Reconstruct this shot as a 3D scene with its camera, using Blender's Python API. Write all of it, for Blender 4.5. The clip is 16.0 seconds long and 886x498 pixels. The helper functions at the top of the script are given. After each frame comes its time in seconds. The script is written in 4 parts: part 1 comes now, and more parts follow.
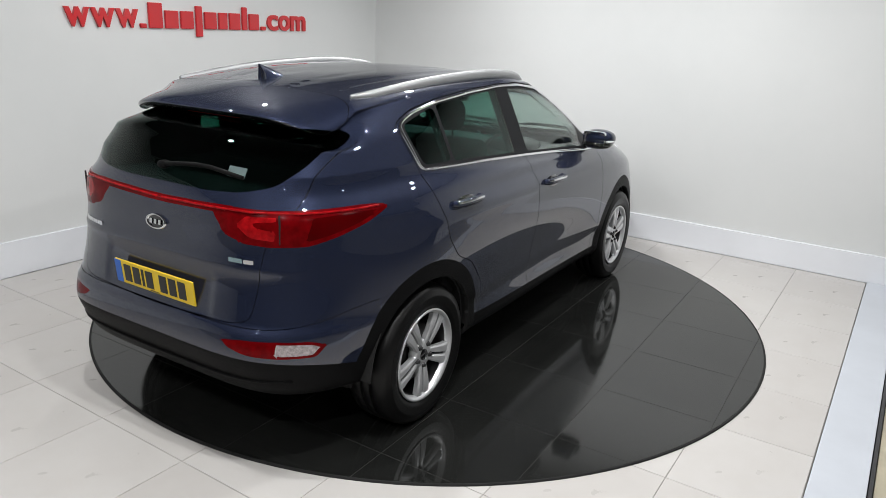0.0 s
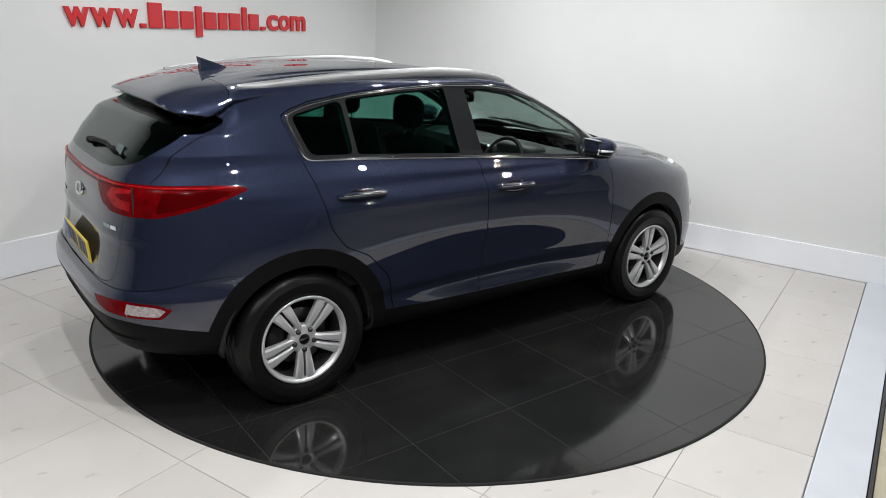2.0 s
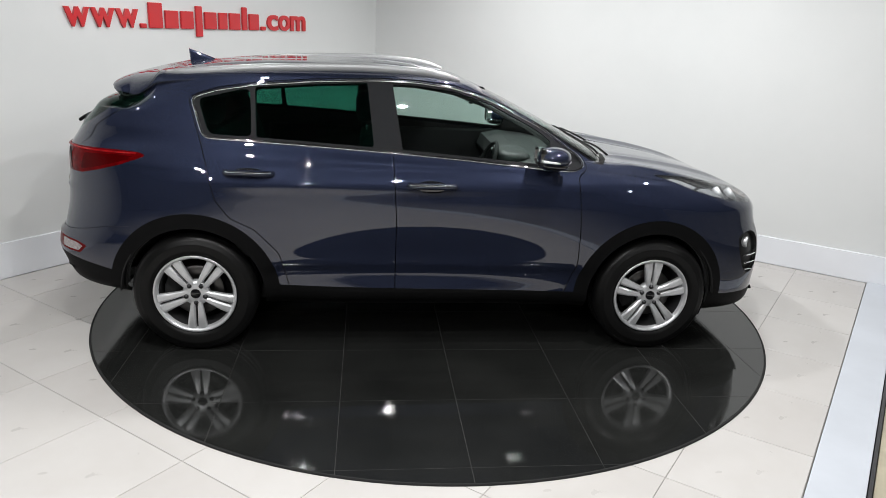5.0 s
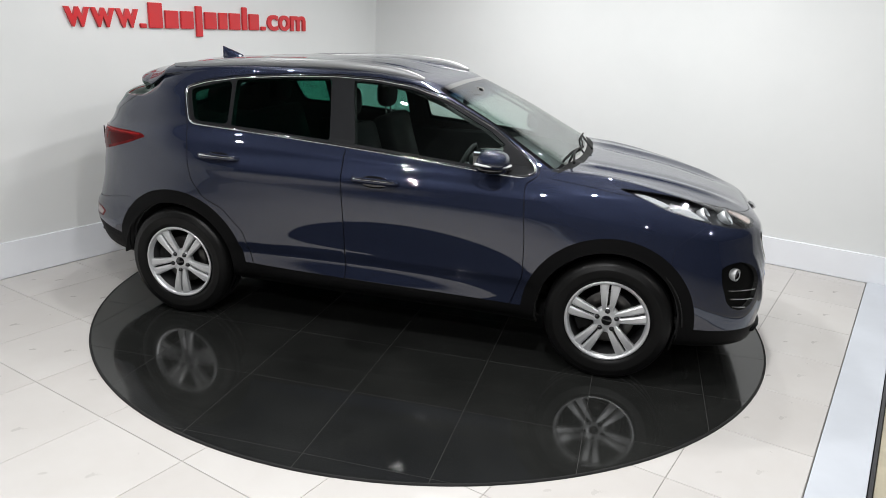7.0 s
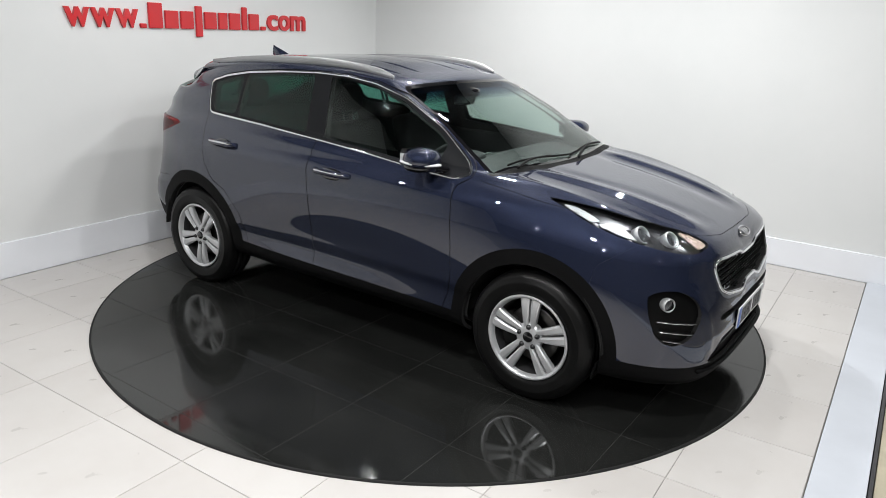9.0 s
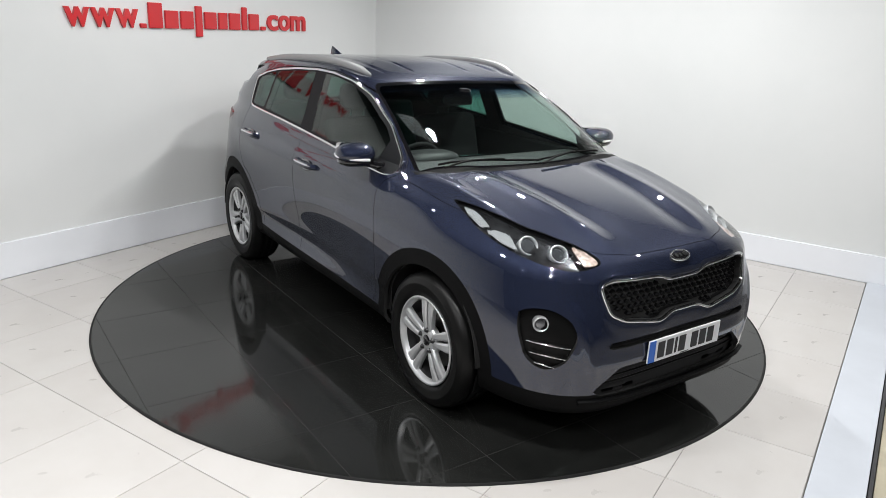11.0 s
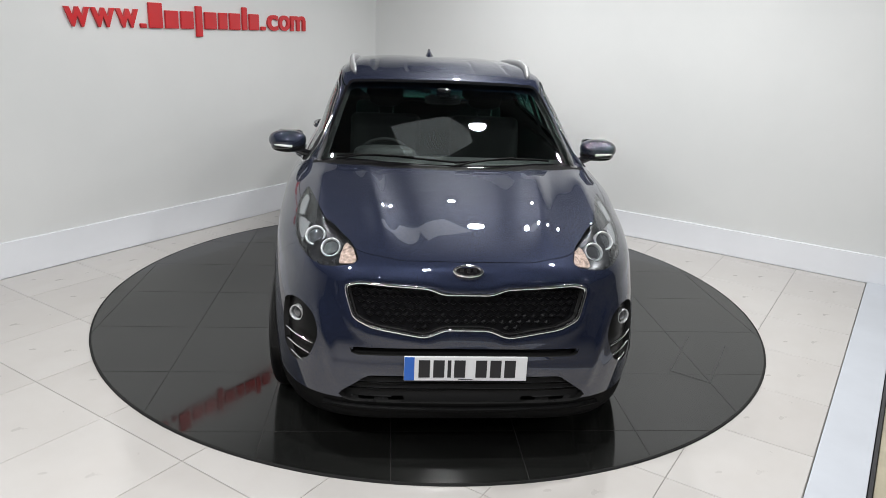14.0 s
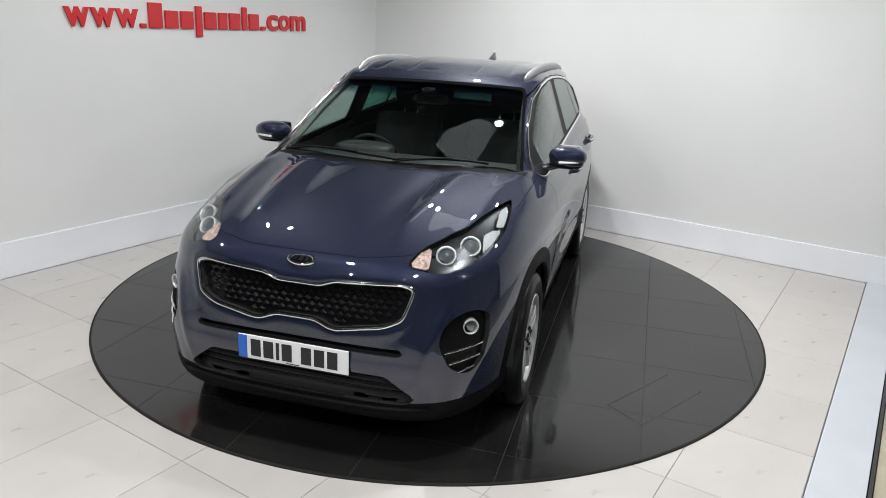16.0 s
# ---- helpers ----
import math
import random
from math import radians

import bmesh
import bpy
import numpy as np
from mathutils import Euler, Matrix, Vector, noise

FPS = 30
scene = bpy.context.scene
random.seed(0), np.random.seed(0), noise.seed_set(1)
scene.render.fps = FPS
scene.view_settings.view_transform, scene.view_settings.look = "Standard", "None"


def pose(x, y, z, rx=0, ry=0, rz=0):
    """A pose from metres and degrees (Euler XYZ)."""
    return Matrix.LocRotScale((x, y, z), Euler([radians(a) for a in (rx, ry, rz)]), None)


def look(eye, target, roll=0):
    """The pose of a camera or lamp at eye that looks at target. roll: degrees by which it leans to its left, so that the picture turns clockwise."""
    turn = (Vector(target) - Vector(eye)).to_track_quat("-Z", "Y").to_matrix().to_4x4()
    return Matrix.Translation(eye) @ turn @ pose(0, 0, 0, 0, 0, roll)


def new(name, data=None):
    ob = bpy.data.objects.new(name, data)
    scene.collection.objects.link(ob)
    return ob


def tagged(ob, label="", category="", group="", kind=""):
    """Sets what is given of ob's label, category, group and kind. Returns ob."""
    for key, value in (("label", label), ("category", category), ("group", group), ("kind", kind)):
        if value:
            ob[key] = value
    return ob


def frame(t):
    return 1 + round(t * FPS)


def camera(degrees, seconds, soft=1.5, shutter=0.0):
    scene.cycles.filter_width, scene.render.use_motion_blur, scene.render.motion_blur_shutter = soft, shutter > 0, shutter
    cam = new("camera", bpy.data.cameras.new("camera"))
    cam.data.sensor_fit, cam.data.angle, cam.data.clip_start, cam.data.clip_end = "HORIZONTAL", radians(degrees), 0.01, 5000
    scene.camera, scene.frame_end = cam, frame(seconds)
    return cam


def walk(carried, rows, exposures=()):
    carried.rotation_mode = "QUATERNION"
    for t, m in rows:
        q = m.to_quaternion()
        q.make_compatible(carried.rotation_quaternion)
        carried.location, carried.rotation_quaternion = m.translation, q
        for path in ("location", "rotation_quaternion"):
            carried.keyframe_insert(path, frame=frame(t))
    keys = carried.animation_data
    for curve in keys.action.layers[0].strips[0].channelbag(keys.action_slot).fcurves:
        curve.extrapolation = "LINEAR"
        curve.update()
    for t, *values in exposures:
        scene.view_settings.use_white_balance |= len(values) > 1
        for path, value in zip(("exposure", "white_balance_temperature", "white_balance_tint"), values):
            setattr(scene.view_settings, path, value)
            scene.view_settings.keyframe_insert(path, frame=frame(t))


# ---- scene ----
from mathutils.geometry import tessellate_polygon

# ---- camera ----
cam = camera(63.24, 16.0, soft=0.75)
EYE = look((0.0, -4.840, 1.881), (0.0389, -1.979, 0.982), 2.534)
walk(cam, [(0.0, EYE), (16.0, EYE)], exposures=[(0.0, -0.06), (3.0, -0.04), (4.2, 0.01), (6.3, 0.12), (9.0, 0.15), (12.0, 0.16), (13.2, 0.06), (14.5, -0.06), (16.0, -0.06)])

# ---- world and light ----
world = bpy.data.worlds.new("world")
scene.world = world
world.use_nodes = True
world.node_tree.nodes["Background"].inputs["Color"].default_value = (0.86, 0.93, 1.0, 1)
world.node_tree.nodes["Background"].inputs["Strength"].default_value = 0.05

# The booth's own axes: u along the right-hand wall, v along the left-hand wall.
BOOTH = pose(0, 0, 0, 0, 0, -33.5)
U0, U1, V1 = -2.575, 2.58, 2.545
WALL_H = 2.999


def booth(u, v, z=0.0):
    return BOOTH @ Vector((u, v, z))


def area_lamp(name, at, target, size, watts, colour=(1, 1, 1), size_y=None, shape=None):
    data = bpy.data.lights.new(name, "AREA")
    data.energy, data.size, data.color = watts, size, colour
    data.shape = shape or ("RECTANGLE" if size_y else "DISK")
    if size_y:
        data.size_y = size_y
    ob = new(name, data)
    ob.matrix_world = look(at, target)
    return ob


# Small round downlights in the showroom ceiling, and one larger lamp above the turntable. The last two are added out of
# view to brighten the car's right-hand side.
LAMP_Z = 2.96
LAMPS = [(0.20, 0.42, 0.14, 47), (-1.5, -2.5, 0.08, 18), (0.2, -2.6, 0.08, 42), (1.7, -2.3, 0.08, 54), (-1.35, -0.7, 0.07, 22), (1.75, -0.5, 0.08, 42), (1.15, 1.35, 0.08, 27), (2.4, 1.1, 0.08, 30), (-0.6, 1.25, 0.07, 40), (0.4, -4.6, 0.08, 54), (2.2, -4.4, 0.08, 62), (4.7, -0.6, 0.10, 42), (4.7, -3.6, 0.10, 42)]
for lu, lv, size, watts in LAMPS:
    at = booth(lu, lv, LAMP_Z)
    area_lamp("ceiling_light_beam", at, (at.x, at.y + 0.001, 0), size, watts * 0.70, (1.0, 1.0, 1.0))


# ---- materials ----
def material(name):
    m = bpy.data.materials.new(name)
    m.use_nodes = True
    nt = m.node_tree
    return m, nt, nt.nodes["Principled BSDF"]


def noise_node(nt, scale, detail=4, space="Object", rough=0.6):
    tc = nt.nodes.new("ShaderNodeTexCoord")
    n = nt.nodes.new("ShaderNodeTexNoise")
    n.inputs["Scale"].default_value, n.inputs["Detail"].default_value, n.inputs["Roughness"].default_value = scale, detail, rough
    nt.links.new(tc.outputs[space], n.inputs["Vector"])
    return n


def ramp(nt, src, stops):
    r = nt.nodes.new("ShaderNodeValToRGB")
    while len(r.color_ramp.elements) < len(stops):
        r.color_ramp.elements.new(0.5)
    for e, (pos, col) in zip(r.color_ramp.elements, stops):
        e.position, e.color = pos, (*col, 1) if len(col) == 3 else col
    nt.links.new(src, r.inputs["Fac"])
    return r


def bump(nt, p, src, strength, distance):
    b = nt.nodes.new("ShaderNodeBump")
    b.inputs["Strength"].default_value, b.inputs["Distance"].default_value = strength, distance
    nt.links.new(src, b.inputs["Height"])
    nt.links.new(b.outputs["Normal"], p.inputs["Normal"])
    return b


def plain(name, colour, rough=0.5, metal=0.0, vary=0.12, scale=6.0, grain=0.0, grain_scale=300, coat=0.0, ior=1.5, spec=0.5):
    """Colour with broad variation, roughness variation and fine relief."""
    m, nt, p = material(name)
    n = noise_node(nt, scale)
    lo, hi = [c * (1 - vary) for c in colour], [min(1, c * (1 + vary)) for c in colour]
    nt.links.new(ramp(nt, n.outputs["Fac"], [(0.3, lo), (0.7, hi)]).outputs["Color"], p.inputs["Base Color"])
    p.inputs["Metallic"].default_value, p.inputs["IOR"].default_value = metal, ior
    p.inputs["Coat Weight"].default_value, p.inputs["Coat Roughness"].default_value = coat, 0.03
    p.inputs["Specular IOR Level"].default_value = spec
    r = nt.nodes.new("ShaderNodeMapRange")
    r.inputs["To Min"].default_value, r.inputs["To Max"].default_value = rough * 0.85, min(1, rough * 1.15)
    nt.links.new(n.outputs["Fac"], r.inputs["Value"])
    nt.links.new(r.outputs["Result"], p.inputs["Roughness"])
    if grain:
        bump(nt, p, noise_node(nt, grain_scale, 3).outputs["Fac"], grain, 0.002)
    return m


def glass(name, tint, gloss_rough=0.0, ior=1.5, band=None):
    """A thin pane: tinted see-through with a Fresnel gloss; band: heights and tint of a sun strip along the top."""
    m = bpy.data.materials.new(name)
    m.use_nodes = True
    nt = m.node_tree
    nt.nodes.remove(nt.nodes["Principled BSDF"])
    tr, gl = nt.nodes.new("ShaderNodeBsdfTransparent"), nt.nodes.new("ShaderNodeBsdfGlossy")
    tr.inputs["Color"].default_value = (*tint, 1)
    gl.inputs["Roughness"].default_value = gloss_rough
    if band:
        tc, sep, span = nt.nodes.new("ShaderNodeTexCoord"), nt.nodes.new("ShaderNodeSeparateXYZ"), nt.nodes.new("ShaderNodeMapRange")
        span.inputs["From Min"].default_value, span.inputs["From Max"].default_value = band[0], band[1]
        nt.links.new(tc.outputs["Object"], sep.inputs["Vector"])
        nt.links.new(sep.outputs["Z"], span.inputs["Value"])
        nt.links.new(ramp(nt, span.outputs["Result"], [(0.0, tint), (1.0, band[2])]).outputs["Color"], tr.inputs["Color"])
    lw, mix = nt.nodes.new("ShaderNodeLayerWeight"), nt.nodes.new("ShaderNodeMixShader")
    lw.inputs["Blend"].default_value = 0.5
    f0 = ((ior - 1) / (ior + 1)) ** 2
    power, scale = nt.nodes.new("ShaderNodeMath"), nt.nodes.new("ShaderNodeMath")
    power.operation, scale.operation = "POWER", "MULTIPLY_ADD"
    power.inputs[1].default_value = 5.0
    scale.inputs[1].default_value, scale.inputs[2].default_value = 1 - f0, f0
    nt.links.new(lw.outputs["Facing"], power.inputs[0])
    nt.links.new(power.outputs["Value"], scale.inputs[0])
    nt.links.new(scale.outputs["Value"], mix.inputs["Fac"])
    nt.links.new(tr.outputs["BSDF"], mix.inputs[1])
    nt.links.new(gl.outputs["BSDF"], mix.inputs[2])
    nt.links.new(mix.outputs["Shader"], nt.nodes["Material Output"].inputs["Surface"])
    return m


def car_paint():
    m, nt, p = material("blue_grey_metallic_paint")
    fleck = noise_node(nt, 900, 2)
    nt.links.new(ramp(nt, fleck.outputs["Fac"], [(0.35, (0.0110, 0.0146, 0.0308)), (0.65, (0.0196, 0.0256, 0.0520))]).outputs["Color"], p.inputs["Base Color"])
    p.inputs["Metallic"].default_value, p.inputs["Roughness"].default_value = 0.45, 0.46
    p.inputs["Specular IOR Level"].default_value = 0.05
    p.inputs["Coat Weight"].default_value, p.inputs["Coat Roughness"].default_value, p.inputs["Coat IOR"].default_value = 1.0, 0.012, 1.75
    peel = noise_node(nt, 70, 2)
    b = nt.nodes.new("ShaderNodeBump")
    b.inputs["Strength"].default_value, b.inputs["Distance"].default_value = 0.02, 0.001
    nt.links.new(peel.outputs["Fac"], b.inputs["Height"])
    nt.links.new(b.outputs["Normal"], p.inputs["Coat Normal"])
    return m


def emission_free_red():
    m, nt, p = material("red_lens")
    n = noise_node(nt, 25, 2)
    nt.links.new(ramp(nt, n.outputs["Fac"], [(0.3, (0.080, 0.0008, 0.0015)), (0.7, (0.140, 0.001, 0.0025))]).outputs["Color"], p.inputs["Base Color"])
    p.inputs["Roughness"].default_value, p.inputs["Coat Weight"].default_value = 0.25, 0.12
    p.inputs["Specular IOR Level"].default_value = 0.04
    p.inputs["Coat Roughness"].default_value = 0.01
    return m


PAINT = car_paint()
CLAD = plain("black_textured_plastic", (0.0045, 0.0045, 0.0047), 0.50, grain=0.3, grain_scale=900, spec=0.07)
GLOSSB = plain("gloss_black_plastic", (0.006, 0.006, 0.007), 0.06, coat=1.0)
PILLARM = plain("satin_black_pillar", (0.010, 0.0105, 0.012), 0.5, spec=0.1)
INNER = plain("dark_inner_shell", (0.006, 0.006, 0.006), 0.9)
CHROME = plain("bright_chrome", (0.82, 0.83, 0.84), 0.07, 1.0, vary=0.03)
SATIN = plain("satin_silver", (0.34, 0.345, 0.35), 0.5, 0.75, vary=0.05)
ALLOY = plain("silver_alloy", (0.62, 0.63, 0.64), 0.32, 0.55, vary=0.05, coat=0.6)
RUBBER = plain("tyre_rubber", (0.005, 0.005, 0.005), 0.36, vary=0.2, grain=0.15, grain_scale=400, spec=0.2)
SEATM = plain("black_seat_cloth", (0.008, 0.008, 0.0088), 0.9, grain=0.4, grain_scale=500)
DASHM = plain("dark_grey_dashboard_plastic", (0.020, 0.021, 0.022), 0.55, grain=0.3, grain_scale=700)
REDL = emission_free_red()
CLEAR = glass("clear_lens", (0.93, 0.95, 0.96), ior=1.45)
GLASST = glass("darkest_privacy_glass", (0.25, 0.40, 0.36), ior=1.5)
PODM = plain("black_recess_plastic", (0.005, 0.005, 0.005), 0.3, spec=0.15)
GLASSF = glass("light_green_glass", (0.84, 0.91, 0.885), ior=1.5)
GLASSW = glass("windscreen_glass", (0.84, 0.91, 0.885), ior=1.5, band=(1.425, 1.485, (0.10, 0.20, 0.34)))
GLASSR = glass("dark_privacy_glass", (0.38, 0.62, 0.56), ior=1.5)
WHITEL = plain("white_reflector", (0.75, 0.75, 0.76), 0.2, coat=1.0)
YELLOW = plain("yellow_plate", (0.78, 0.55, 0.02), 0.35, vary=0.04)
WHITEP = plain("white_plate", (0.80, 0.81, 0.82), 0.35, vary=0.03)
BLUEP = plain("blue_band", (0.02, 0.13, 0.55), 0.35, vary=0.03)
INK = plain("black_ink", (0.01, 0.01, 0.012), 0.4)
SIGNRED = plain("red_sign_acrylic", (0.60, 0.016, 0.022), 0.30, vary=0.05, coat=0.3)
BOWL = plain("dark_lamp_interior", (0.055, 0.055, 0.058), 0.25, 0.6, vary=0.5, scale=14)
REVM = plain("pale_reversing_lens", (0.33, 0.29, 0.29), 0.15, vary=0.4, scale=70, coat=0.5)
# Rim alloy darkened: the shade inside the wheel is put into the colour.
BARRELM = plain("shaded_dark_alloy", (0.05, 0.05, 0.052), 0.5, 0.4)
BOLTM = plain("dark_bolt_steel", (0.06, 0.06, 0.062), 0.3, 0.8)
REDD = plain("smoked_red_lens", (0.055, 0.0006, 0.001), 0.15, coat=0.12, spec=0.04)
LINING = plain("dark_grey_lining", (0.03, 0.03, 0.031), 0.9)
REDB = plain("bright_red_element", (0.27, 0.004, 0.006), 0.2, vary=0.4, scale=30, coat=0.25, spec=0.06)
STEEL = plain("brake_steel", (0.14, 0.135, 0.13), 0.4, 1.0)
AMBER = plain("amber_reflector", (0.50, 0.37, 0.31), 0.25, vary=0.6, scale=60, coat=1.0)


def wall_paint():
    m, nt, p = material("white_wall_paint")
    n = noise_node(nt, 0.7, 5)
    nt.links.new(ramp(nt, n.outputs["Fac"], [(0.3, (0.71, 0.725, 0.72)), (0.7, (0.76, 0.77, 0.765))]).outputs["Color"], p.inputs["Base Color"])
    p.inputs["Roughness"].default_value = 0.55
    bump(nt, p, noise_node(nt, 160, 4).outputs["Fac"], 0.12, 0.002)
    return m


def floor_tile_mat():
    m, nt, p = material("cream_porcelain_tile")
    info = nt.nodes.new("ShaderNodeObjectInfo")
    a = ramp(nt, info.outputs["Random"], [(0.0, (0.530, 0.508, 0.487)), (1.0, (0.565, 0.546, 0.526))])
    n = noise_node(nt, 2.3, 6, "Generated")
    g = ramp(nt, n.outputs["Fac"], [(0.35, (0.965, 0.96, 0.955)), (0.6, (1, 1, 1))])
    mix = nt.nodes.new("ShaderNodeMix")
    mix.data_type, mix.blend_type = "RGBA", "MULTIPLY"
    mix.inputs["Factor"].default_value = 1.0
    nt.links.new(a.outputs["Color"], mix.inputs[6])
    nt.links.new(g.outputs["Color"], mix.inputs[7])
    nt.links.new(mix.outputs[2], p.inputs["Base Color"])
    r = nt.nodes.new("ShaderNodeMapRange")
    r.inputs["To Min"].default_value, r.inputs["To Max"].default_value = 0.20, 0.42
    nt.links.new(noise_node(nt, 5, 5, "Generated").outputs["Fac"], r.inputs["Value"])
    nt.links.new(r.outputs["Result"], p.inputs["Roughness"])
    return m


def table_mat():
    m, nt, p = material("polished_black_table_panel")
    n = noise_node(nt, 1.6, 6, "Object")
    nt.links.new(ramp(nt, n.outputs["Fac"], [(0.3, (0.009, 0.0095, 0.009)), (0.7, (0.018, 0.0185, 0.0175))]).outputs["Color"], p.inputs["Base Color"])
    # smears and a little difference from panel to panel
    s = noise_node(nt, 3.5, 7, "Object", 0.7)
    info, total = nt.nodes.new("ShaderNodeObjectInfo"), nt.nodes.new("ShaderNodeMath")
    total.operation = "MULTIPLY_ADD"
    total.inputs[1].default_value = 0.35
    nt.links.new(info.outputs["Random"], total.inputs[0])
    nt.links.new(s.outputs["Fac"], total.inputs[2])
    r = nt.nodes.new("ShaderNodeMapRange")
    r.inputs["From Min"].default_value, r.inputs["From Max"].default_value = 0.3, 1.0
    r.inputs["To Min"].default_value, r.inputs["To Max"].default_value = 0.02, 0.15
    nt.links.new(total.outputs["Value"], r.inputs["Value"])
    nt.links.new(r.outputs["Result"], p.inputs["Roughness"])
    p.inputs["IOR"].default_value = 1.5
    return m


STRIPM = plain("white_threshold_laminate", (0.57, 0.60, 0.65), 0.35, vary=0.04, scale=3)
WALLM, TILEM, TABLEM = wall_paint(), floor_tile_mat(), table_mat()
SKIRTM = plain("white_gloss_skirting", (0.84, 0.86, 0.90), 0.25, vary=0.02, scale=2)
GROUT = plain("grey_grout", (0.30, 0.29, 0.27), 0.8)
OUTERM = plain("grey_showroom_floor", (0.20, 0.19, 0.175), 0.5, vary=0.2, scale=2)
BEIGEM = plain("beige_edging", (0.42, 0.38, 0.28), 0.5)
JOINTM = plain("dusty_panel_joint", (0.022, 0.0215, 0.020), 0.8, vary=0.6, scale=3)
DARKT = plain("dark_trim", (0.03, 0.03, 0.032), 0.4)
CEILM = plain("grey_ceiling", (0.035, 0.035, 0.037), 0.8)
# Unseen walls: pale on the right to brighten reflections, dark elsewhere for contrast.
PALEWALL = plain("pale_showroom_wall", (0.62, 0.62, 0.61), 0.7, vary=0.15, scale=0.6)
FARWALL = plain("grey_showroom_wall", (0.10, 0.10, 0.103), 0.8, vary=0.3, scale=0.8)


# ---- mesh helpers ----
def mesh_ob(name, verts, faces, mat, parent=None, label="", smooth=True):
    me = bpy.data.meshes.new(name)
    me.from_pydata([tuple(v) for v in verts], [], [tuple(f) for f in faces])
    me.materials.append(mat)
    if smooth:
        me.polygons.foreach_set("use_smooth", [True] * len(me.polygons))
    me.update()
    ob = new(name, me)
    ob.parent = parent
    return tagged(ob, label=label)


def part(name, bm, mat, parent, label="", smooth=False):
    me = bpy.data.meshes.new(name)
    bm.to_mesh(me)
    bm.free()
    me.materials.append(mat)
    if smooth:
        me.polygons.foreach_set("use_smooth", [True] * len(me.polygons))
    ob = new(name, me)
    ob.parent = parent
    return tagged(ob, label=label)


def box_bm(size, at=(0, 0, 0), bevel=0.0, segments=2, turn=None):
    bm = bmesh.new()
    m = Matrix.Translation(at) @ (turn or Matrix()) @ Matrix.Diagonal((*size, 1))
    bmesh.ops.create_cube(bm, size=1, matrix=m)
    if bevel:
        bmesh.ops.bevel(bm, geom=list(bm.edges), offset=bevel, segments=segments, affect="EDGES", profile=0.5)
    return bm


def lathe(profile, n=64, closed=False):
    """Turn a profile of (radius, along) round the y axis."""
    verts, faces = [], []
    k = len(profile)
    for i in range(n):
        a = 2 * math.pi * i / n
        for r, y in profile:
            verts.append((r * math.cos(a), y, r * math.sin(a)))
    for i in range(n):
        j = (i + 1) % n
        for q in range(k if closed else k - 1):
            w = (q + 1) % k
            faces.append((i * k + q, i * k + w, j * k + w, j * k + q))
    return verts, faces


def sweep(points, radius, n=8, flat=1.0, taper=None):
    """A tube along points; flat squeezes it in z."""
    verts, faces = [], []
    pts = [Vector(p) for p in points]
    for i, p in enumerate(pts):
        t = (pts[min(i + 1, len(pts) - 1)] - pts[max(i - 1, 0)]).normalized()
        side = t.cross(Vector((0, 0, 1)))
        side = side.normalized() if side.length > 1e-4 else Vector((0, 1, 0))
        up = side.cross(t)
        r = radius * (taper[i] if taper else 1)
        for q in range(n):
            a = 2 * math.pi * q / n
            verts.append(p + side * (r * math.cos(a)) + up * (r * flat * math.sin(a)))
    for i in range(len(pts) - 1):
        for q in range(n):
            w = (q + 1) % n
            faces.append((i * n + q, i * n + w, (i + 1) * n + w, (i + 1) * n + q))
    faces.append(tuple(range(n))[::-1])
    faces.append(tuple((len(pts) - 1) * n + q for q in range(n)))
    return verts, faces


def loop_tube(points, radius, n=8):
    """A closed tube along a ring of points."""
    pts = [Vector(p) for p in points]
    k = len(pts)
    verts, faces = [], []
    for i, p in enumerate(pts):
        t = (pts[(i + 1) % k] - pts[i - 1]).normalized()
        side = t.cross(Vector((0.3, 1, 0.2))).normalized()
        up = side.cross(t)
        verts += [p + (side * math.cos(2 * math.pi * q / n) + up * math.sin(2 * math.pi * q / n)) * radius for q in range(n)]
    for i in range(k):
        j = (i + 1) % k
        faces += [(i * n + q, i * n + (q + 1) % n, j * n + (q + 1) % n, j * n + q) for q in range(n)]
    return verts, faces


def prism(outline, y0, y1):
    """A flat outline of (x, z) made solid from y0 to y1."""
    n = len(outline)
    verts = [(x, y0, z) for x, z in outline] + [(x, y1, z) for x, z in outline]
    faces = [tuple(range(n)), tuple(range(2 * n - 1, n - 1, -1))]
    faces += [(i, i + n, (i + 1) % n + n, (i + 1) % n) for i in range(n)]
    return verts, faces


def thick(ob, depth, offset=-1.0, edge=None):
    """Give a skin its thickness; edge: the material of the cut edges."""
    mod = ob.modifiers.new("thickness", "SOLIDIFY")
    mod.thickness, mod.offset, mod.use_even_offset = depth, offset, False
    me = ob.data
    rims = np.zeros(len(me.loops), np.int32)
    me.loops.foreach_get("edge_index", rims)
    sharp = me.attributes.new("sharp_edge", "BOOLEAN", "EDGE")
    sharp.data.foreach_set("value", np.bincount(rims, minlength=len(me.edges)) == 1)
    if edge:
        ob.data.materials.append(edge)
        mod.material_offset_rim = 1
    return ob


# ---- the booth ----
def structure(name, verts, faces, mat, label):
    return tagged(mesh_ob(name, verts, faces, mat, smooth=False), label=label, kind="structure", category=name.split("_")[0])


def booth_box(name, u0, u1, v0, v1, z0, z1, mat, label, bevel=0.0):
    bm = box_bm((u1 - u0, v1 - v0, z1 - z0), ((u0 + u1) / 2, (v0 + v1) / 2, (z0 + z1) / 2), bevel)
    bmesh.ops.transform(bm, matrix=BOOTH, verts=bm.verts)
    ob = part(name, bm, mat, None, label)
    return tagged(ob, kind="structure", category=name.split("_")[0])


